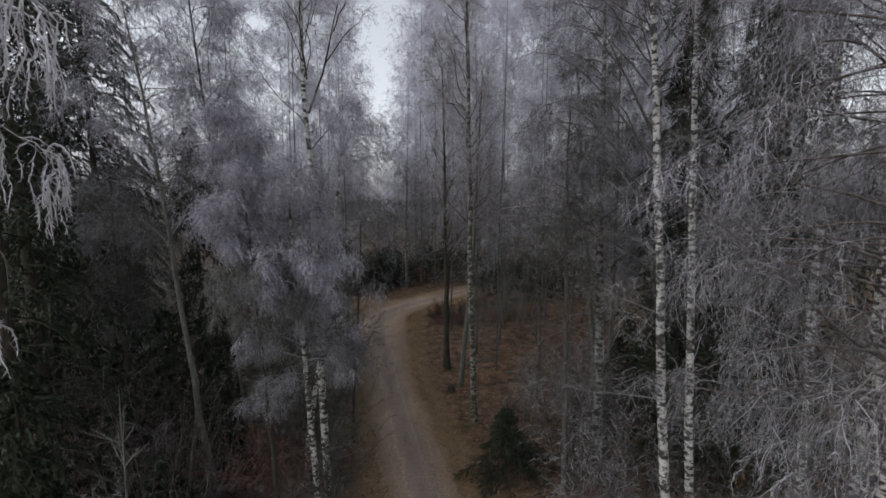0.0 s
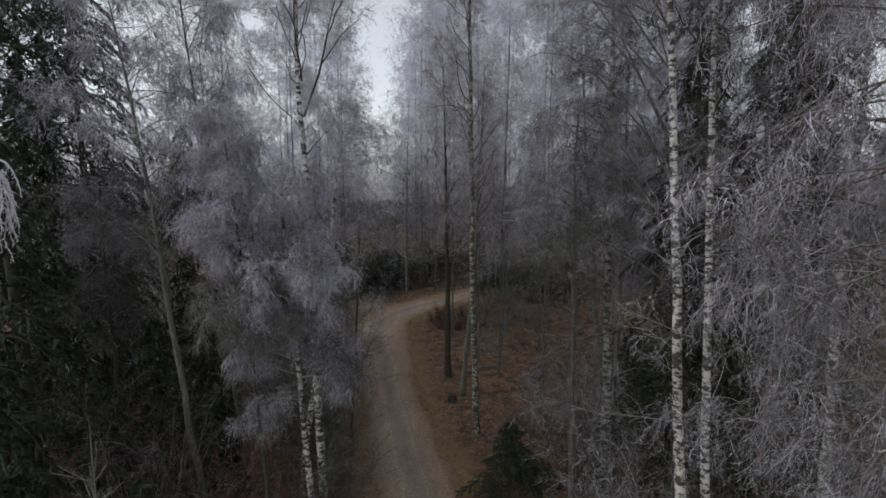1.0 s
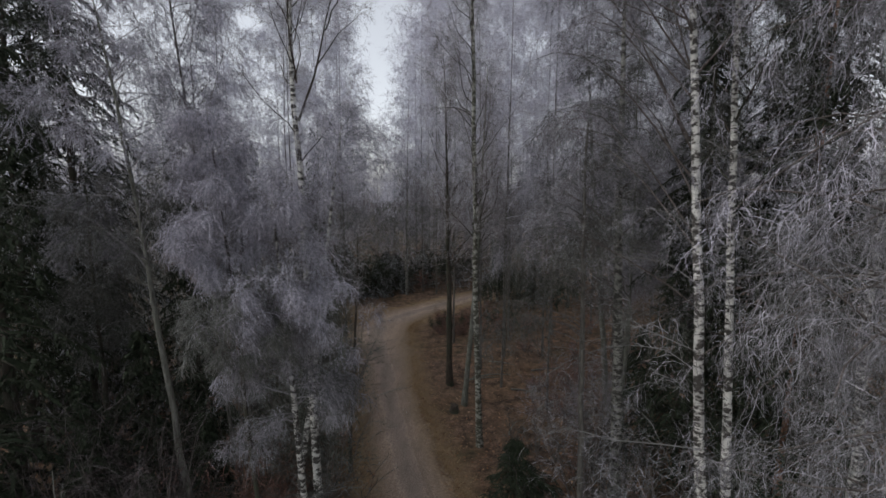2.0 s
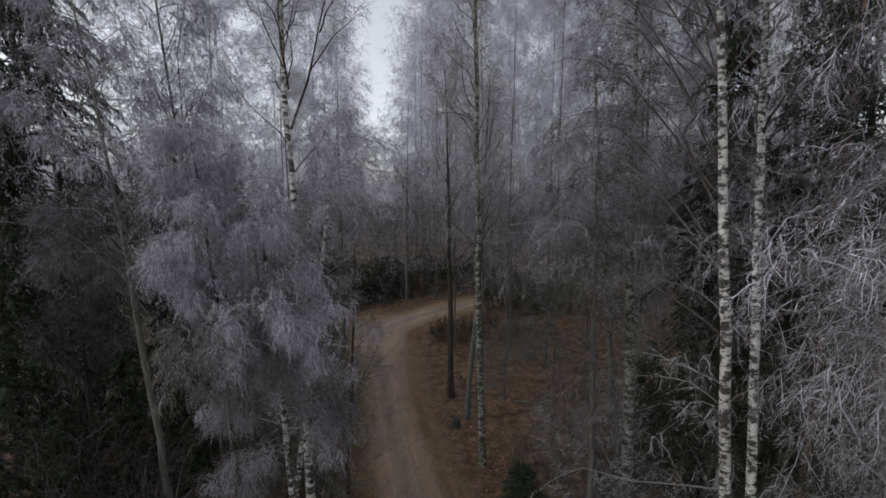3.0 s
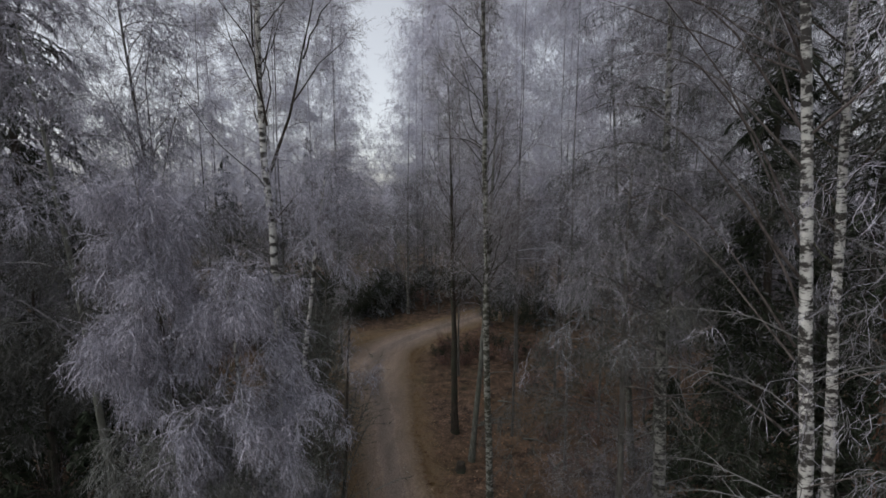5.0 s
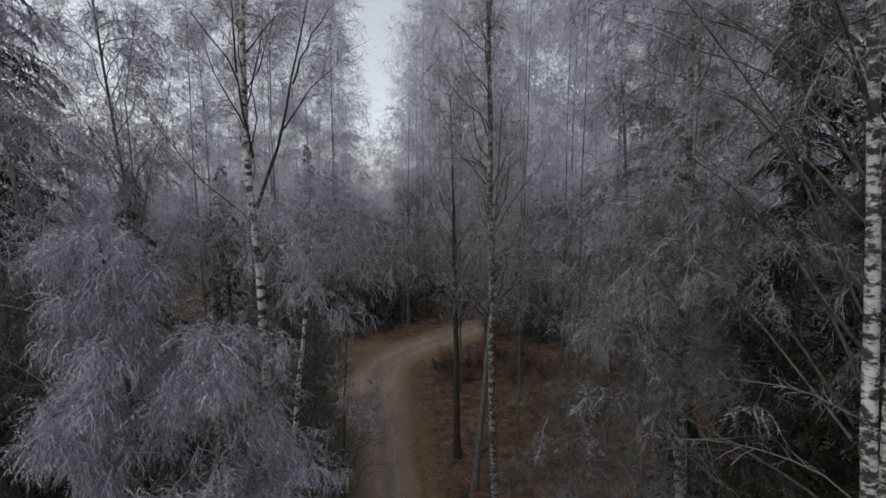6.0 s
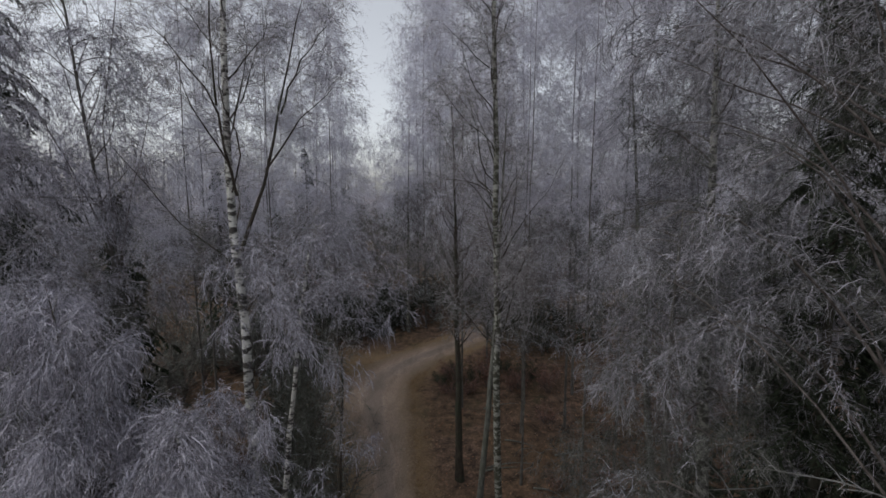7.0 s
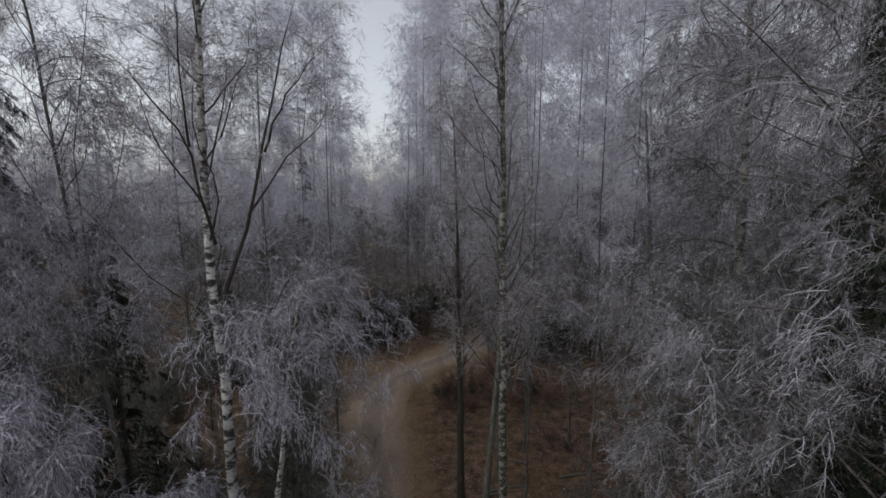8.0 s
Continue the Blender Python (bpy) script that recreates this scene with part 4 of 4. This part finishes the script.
def far_woods():
    """Frosted woods in the distance, too far off to count the trees; haze is put into the upper twigs' colour."""
    rng = np.random.default_rng(9)
    stems, sprays = [], []
    while len(stems) < 420:
        x, y = rng.uniform(-150, 150), rng.uniform(54, 150)
        if abs(x) > 10 + y or track_gap(np.array(x), np.array(y)) < 3:
            continue
        h = rng.uniform(16, 26) * (0.6 if -0.17 < x / y < -0.06 else 1.0)
        z = np.linspace(0, 1, 5)[:, None]
        stems.append(np.array([x, y, 0]) + z * np.array([rng.normal(0, 0.6), rng.normal(0, 0.6), h]))
        n = 460
        s = rng.uniform(0.12, 1, n)
        wide = (0.5 + 3.0 * np.sin(np.pi * np.clip(s, 0, 1) ** 0.8)) * np.sqrt(rng.random(n))
        a = rng.uniform(0, 2 * np.pi, n)
        root = np.stack([x + wide * np.cos(a), y + wide * np.sin(a), s * h], 1)
        way = unit(np.stack([np.cos(a), np.sin(a), rng.normal(0.1, 0.7, n)], 1))
        sprays.append(np.stack([root, root + way * rng.uniform(0.7, 1.8, (n, 1))], 1))
    stems, sprays = np.stack(stems), np.concatenate(sprays)
    woods = tagged(new("far_woods"), "frosted woods in the distance, paled to look hazy", "forest", kind="stuff")
    tagged(part("trunk_mass", mesh_of("trunk_mass", *tubes(stems, radii(len(stems), 5, 0.16, 0.03, rng), 4), M_GREY), woods), kind="stuff")
    k = 52000
    y = rng.uniform(46, 125, k)
    x = rng.uniform(-1, 1, k) * (10 + y)
    z = rng.uniform(0, 1, k) ** 1.3 * np.interp(y, [46, 60, 125], [3.0, 7.5, 9.0])
    ok = track_gap(x, y) > 2.6
    root = np.stack([x, y, z], 1)[ok]
    a = rng.uniform(0, 2 * np.pi, len(root))
    tip = root + unit(np.stack([np.cos(a), np.sin(a), rng.normal(0.4, 0.6, len(root))], 1)) * rng.uniform(0.6, 1.7, (len(root), 1))
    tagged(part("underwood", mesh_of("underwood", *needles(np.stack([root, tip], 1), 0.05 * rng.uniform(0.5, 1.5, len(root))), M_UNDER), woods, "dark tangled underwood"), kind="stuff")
    # sprays rooted below 8.5 m take the darker twig colour
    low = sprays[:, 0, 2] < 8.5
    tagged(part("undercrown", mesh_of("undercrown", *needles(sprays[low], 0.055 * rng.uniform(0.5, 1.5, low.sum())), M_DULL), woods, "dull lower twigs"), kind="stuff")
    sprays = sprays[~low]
    # upper twigs in the colour paled for haze
    tagged(part("crown", mesh_of("crown", *needles(sprays, 0.042 * rng.uniform(0.5, 1.5, len(sprays))), M_RIME_HAZED), woods, "frosted upper twigs, paled to look hazy"), kind="stuff")


far_woods()


# ---- undergrowth, litter and small things ----
def shrub_patch(seed, spots, height, spread, label, **kw):
    first = shrub(seed, (0, 0, 0), height, spread, label, **kw)
    r = np.random.default_rng(seed)
    for i, (x, y) in enumerate(spots):
        m = pose(x, y, float(height_at(x, y)), 0, 0, r.uniform(0, 360))
        k = r.uniform(0.75, 1.25)
        ob = first if i == 0 else copy_thing(first, m)
        if i == 0:
            ob.matrix_basis = m
        ob.scale = (k, k, k)


def spots(seed, n, xr, yr, gap=1.9):
    r = np.random.default_rng(seed)
    out = []
    while len(out) < n:
        x, y = r.uniform(*xr), r.uniform(*yr)
        if track_gap(np.array(x), np.array(y)) > gap:
            out.append((x, y))
    return out


shrub_patch(201, spots(1, 20, (-11, -3.5), (9, 24), 2.2), 1.6, 1.2, "reddish brown leafless undergrowth bush", stems=16, fine=1.3)
shrub_patch(209, [(-5.0, 12.0), (-4.4, 13.2), (-5.6, 13.6), (-4.0, 11.9), (-5.2, 15.0), (-6.0, 12.4), (-4.6, 16.2)], 2.3, 1.6, "tall reddish brown leafless bush under the birches", stems=18, fine=1.1, n2=11, n3=6, group="reddish bushes")
shrub_patch(202, spots(2, 14, (2, 12), (10, 30), 3.6), 1.3, 1.1, "low brown leafless bush touched with frost", stems=14, fine=1.3)
shrub_patch(203, spots(3, 14, (2.5, 9), (8, 17), 3.4), 2.6, 1.3, "leafless young birch sapling", stems=9, mat=M_DULL, fine=1.2, name="sapling", cat="sapling", n2=12, n3=6, group="saplings")
shrub_patch(204, spots(4, 10, (-6.5, -2.8), (8, 15), 2.0), 3.2, 1.2, "leafless sapling under the birches", stems=8, mat=M_DULL, fine=1.2, name="sapling", cat="sapling", n2=12, n3=6, group="saplings")
shrub_patch(210, [(4.3, 10.3), (4.9, 9.7), (3.9, 11.2)], 3.6, 1.3, "leafless frosted sapling beside a white birch", stems=8, mat=M_GREYFROST, fine=0.8, n2=13, n3=9, name="sapling", cat="sapling", group="frosted saplings")
shrub_patch(211, [(-5.2, 14.4), (-4.4, 15.6), (-6.0, 16.4), (-4.7, 17.8), (-5.9, 19.4), (-6.9, 15.2), (-5.6, 21.2), (-7.3, 18.4), (-3.9, 14.0), (-6.6, 22.6), (-6.1, 18.2), (-6.8, 20.6), (-7.6, 21.0), (-5.4, 16.8), (-6.4, 24.0), (-7.2, 25.5), (-6.9, 26.8), (-7.9, 24.2), (-7.8, 27.6), (-8.6, 26.0), (-6.1, 22.8), (-7.7, 29.2), (-4.6, 19.6), (-5.2, 20.8)], 4.0, 1.7, "leafless grey-green brush beside the track", stems=16, mat=M_BRUSH, fine=1.3, n2=12, n3=8, name="brush", cat="bush", group="brush beside the track")
shrub_patch(214, spots(17, 12, (-10.5, -5.9), (10.0, 14.0), 2.2), 4.2, 1.8, "leafless purplish sapling in the shade of spruces", stems=10, mat=M_SHADE, fine=0.7, n2=13, n3=8, name="sapling", cat="sapling", group="shaded saplings")
shrub_patch(215, spots(18, 11, (3.0, 7.0), (13.5, 19.5), 4.2), 4.2, 1.9, "slender leafless birch sapling dusted with frost", stems=9, mat=M_GREYFROST, fine=0.75, n2=14, n3=9, name="sapling", cat="sapling", group="frosted saplings in the wood")
shrub_patch(205, [(-0.7, 33.6), (0.5, 33.2), (1.6, 34.4), (0.3, 35.4), (5.2, 34.4), (3.8, 35.6)], 1.25, 2.0, "dark green brush on the inside of the bend", stems=20, mat=M_NEEDLE, fine=1.1, n2=12, n3=10, name="brush", cat="bush", group="brush at the bend")
shrub_patch(216, [(0.0, 34.6), (1.0, 32.6), (2.4, 33.6), (2.0, 36.0), (-0.2, 32.4), (6.4, 33.6), (4.4, 33.0), (3.2, 37.2)], 1.3, 1.6, "brown dead brush on the inside of the bend", stems=18, mat=M_BROWN, fine=1.3, n2=11, n3=8, name="brush", cat="bush", group="brown brush at the bend")
shrub_patch(206, spots(6, 20, (-22, 26), (24, 50), 2.6), 1.9, 1.5, "brown leafless bush in the wood", stems=14, fine=2.6, n2=7, n3=4)


shrub_patch(207, [(-7.6, 44), (-6.2, 46.4), (-9.2, 45.5), (-4.2, 47.6), (-11, 43.5), (-8.4, 41.5), (-2.0, 49.8), (-13, 46), (0.6, 51), (3.6, 53), (-0.4, 54), (5.4, 43.2), (7.4, 44.5), (3.8, 40.8), (9.6, 42), (6.2, 39.5)], 3.8, 2.8, "dark tangled thicket by the bend", stems=26, mat=M_NEEDLE, fine=1.9, name="thicket", cat="bush", group="thickets by the bend", n2=13, n3=11)
shrub_patch(212, spots(15, 34, (-22, -6.6), (18, 36), 2.6), 3.4, 2.2, "dull leafless bush under the birches", stems=18, mat=M_UNDER, fine=1.9, n2=11, n3=8, group="bushes under the birches")
shrub_patch(213, spots(16, 34, (-34, -9), (30, 48), 3.0), 3.6, 2.6, "tangled dark bush in the wood", stems=18, mat=M_UNDER, fine=2.6, n2=10, n3=7, group="dark bushes in the wood")
shrub_patch(208, spots(8, 18, (-20, 16), (46, 62), 3.0), 2.6, 2.0, "dull leafless bush far in the wood", stems=16, mat=M_DULL, fine=3.2, n2=8, n3=4, group="bushes far in the wood")


def leaf_litter(n=34000):
    """Fallen leaves, each a small curled quad."""
    r = np.random.default_rng(12)
    y = -8 + 48 * r.random(n)
    x = r.uniform(-0.8, 0.8, n) * (np.abs(y) + 8)
    far = track_gap(x, y)
    keep = (far > 1.15) | (r.random(n) < 0.06)
    x, y = x[keep], y[keep]
    z = height_at(x, y) + np.where(far[keep] < 1.7, 0.06, 0.03)
    k = len(x)
    a = r.uniform(0, 2 * np.pi, k)
    size = r.uniform(0.03, 0.065, k)
    d = np.stack([np.cos(a), np.sin(a), r.normal(0, 0.35, k)], 1) * size[:, None]
    e = np.stack([-np.sin(a), np.cos(a), r.normal(0, 0.35, k)], 1) * size[:, None] * 0.7
    c = np.stack([x, y, z], 1)
    v = np.stack([c - d, c - e + [0, 0, 0.012], c + d, c + e + [0, 0, 0.012]], 1).reshape(-1, 3)
    tagged(new("fallen_leaves", mesh_of("fallen_leaves", v, np.arange(len(v)).reshape(-1, 4), M_LEAF)), "brown fallen leaves strewn over the forest floor", "leaves", kind="stuff")


def pebbles(n=2600):
    """Loose pale stones on the track."""
    r = np.random.default_rng(14)
    i = r.integers(100, len(LINE) - 30, n)
    t = unit(np.gradient(LINE, axis=0))[i]
    side = np.stack([t[:, 1], -t[:, 0]], 1)
    xy = LINE[i] + side * np.clip(r.normal(0, 0.6, n), -1.15, 1.15)[:, None] + t * r.uniform(-0.25, 0.25, n)[:, None]
    size = 0.011 + 0.02 * r.random(n) ** 3
    turn = r.uniform(0, 2 * np.pi, n)
    a = np.arange(4) * np.pi / 2
    ring = np.stack([np.cos(a[None] + turn[:, None]), np.sin(a[None] + turn[:, None]) * 0.75, np.zeros((n, 4))], -1) * (size[:, None] * r.uniform(0.75, 1.25, (n, 4)))[..., None]
    c = np.concatenate([xy, np.full((n, 1), 0.04)], 1)[:, None]
    top = np.concatenate([r.normal(0, 0.2, (n, 1, 2)), np.full((n, 1, 1), 0.7)], -1) * size[:, None, None]
    v = np.concatenate([c + ring, c + top], 1).reshape(-1, 3)
    f = np.array([(0, 1, 4), (1, 2, 4), (2, 3, 4), (3, 0, 4)])[None] + (np.arange(n) * 5)[:, None, None]
    tagged(new("pebbles", mesh_of("pebbles", v, f.reshape(-1, 3), M_STONE)), "small pale stones loose on the gravel", "stones", kind="stuff")


def dry_grass(n=16000):
    """Tufts of dry grass along both edges of the track."""
    r = np.random.default_rng(13)
    i = r.integers(80, len(LINE) - 40, n)
    t = unit(np.gradient(LINE, axis=0))[i]
    side = np.stack([t[:, 1], -t[:, 0]], 1)
    off = 1.4 * track_width(LINE[i, 1]) + np.abs(r.normal(0, 0.55, n))
    sign = np.where(r.random(n) < 0.7, 1.0, -1.0)
    xy = LINE[i] + side * (off * sign)[:, None] + t * r.uniform(-0.3, 0.3, n)[:, None]
    root = np.concatenate([xy, (height_at(xy[:, 0], xy[:, 1]) - 0.01)[:, None]], 1)
    tip = root + np.stack([r.normal(0, 0.14, n), r.normal(0, 0.14, n), r.uniform(0.08, 0.26, n)], 1)
    tagged(new("dry_grass", mesh_of("dry_grass", *needles(np.stack([root, tip], 1), r.uniform(0.006, 0.014, n)), M_GRASS)), "tufts of tan dry grass along the verges", "grass", kind="stuff")


def stump(x, y):
    ob = tagged(new("tree_stump"), "small dark rotting stump in the leaf litter", "stump")
    ob.location = (x, y, float(height_at(x, y)))
    r = np.random.default_rng(3)
    a = np.linspace(0, 2 * np.pi, 12, endpoint=False)
    rows = []
    for z, k in ((-0.1, 0.3), (0.05, 0.22), (0.2, 0.18), (0.34, 0.17), (0.33, 0.1), (0.3, 0.02)):
        rr = k * (1 + 0.16 * np.sin(5 * a) + r.normal(0, 0.05, 12))
        rows.append(np.stack([rr * np.cos(a), rr * np.sin(a), z + r.normal(0, 0.015, 12)], 1))
    v = np.concatenate(rows)
    s, s2 = np.arange(12), (np.arange(12) + 1) % 12
    f = np.concatenate([np.stack([q * 12 + s, q * 12 + s2, q * 12 + 12 + s2, q * 12 + 12 + s], 1) for q in range(5)])
    part("stub", mesh_of("stub", v, f, M_DARKBARK, True), ob)


def fallen_branch(seed, x, y, turn, length):
    """A dead branch lying in the litter, with a few side twigs."""
    r = np.random.default_rng(seed)
    ob = tagged(new("fallen_branch"), "dead branch lying in brown leaf litter", "branch", "fallen branches")
    ob.location = (x, y, float(height_at(x, y)) + 0.05)
    ob.rotation_euler[2] = radians(turn)
    line = bent(r, [(-length / 2, 0, 0), (0, 0.12, 0.05), (length / 2, 0, 0.02)], 9, 0.02)
    part("stem", mesh_of("stem", *tubes(line[None], np.linspace(0.05, 0.012, 9)[None], 6), M_LICHEN, True), ob)
    side, _ = sprout(r, line[None], 7, 0.3, 0.98, 45, 10, 0.5, 0.5, -0.1, 4, 0.1)
    for i in range(7):
        part("twig", mesh_of("twig", *tubes(side[i : i + 1], radii(1, 4, 0.012, 0.003), 4), M_LIMB), ob)


for i, spot in enumerate([(2.6, 24.6, 8, 2.2), (2.1, 24.4, 12, 1.8), (3.4, 26.5, -20, 1.6), (5.2, 21.4, 35, 2.4), (4.0, 22.8, -30, 1.4), (3.0, 19.4, 60, 1.5), (6.2, 25.6, 5, 2.6), (2.9, 30.2, 15, 2.2)]):
    fallen_branch(60 + i, *spot)
leaf_litter()
pebbles()
dry_grass()
stump(0.39, 20.8)
birch(18, [(-3.5, 16.3, 0), (-3.22, 16.3, 6), (-3.08, 16.3, 9)], 0.06, "thin dark sapling beside the track", bark=M_DARKBARK, limbs=14, reach=1.4, crown=(0.4, 0.98), n2=7, n3=6, n4=4, bare_top=0.6, group="young birches")
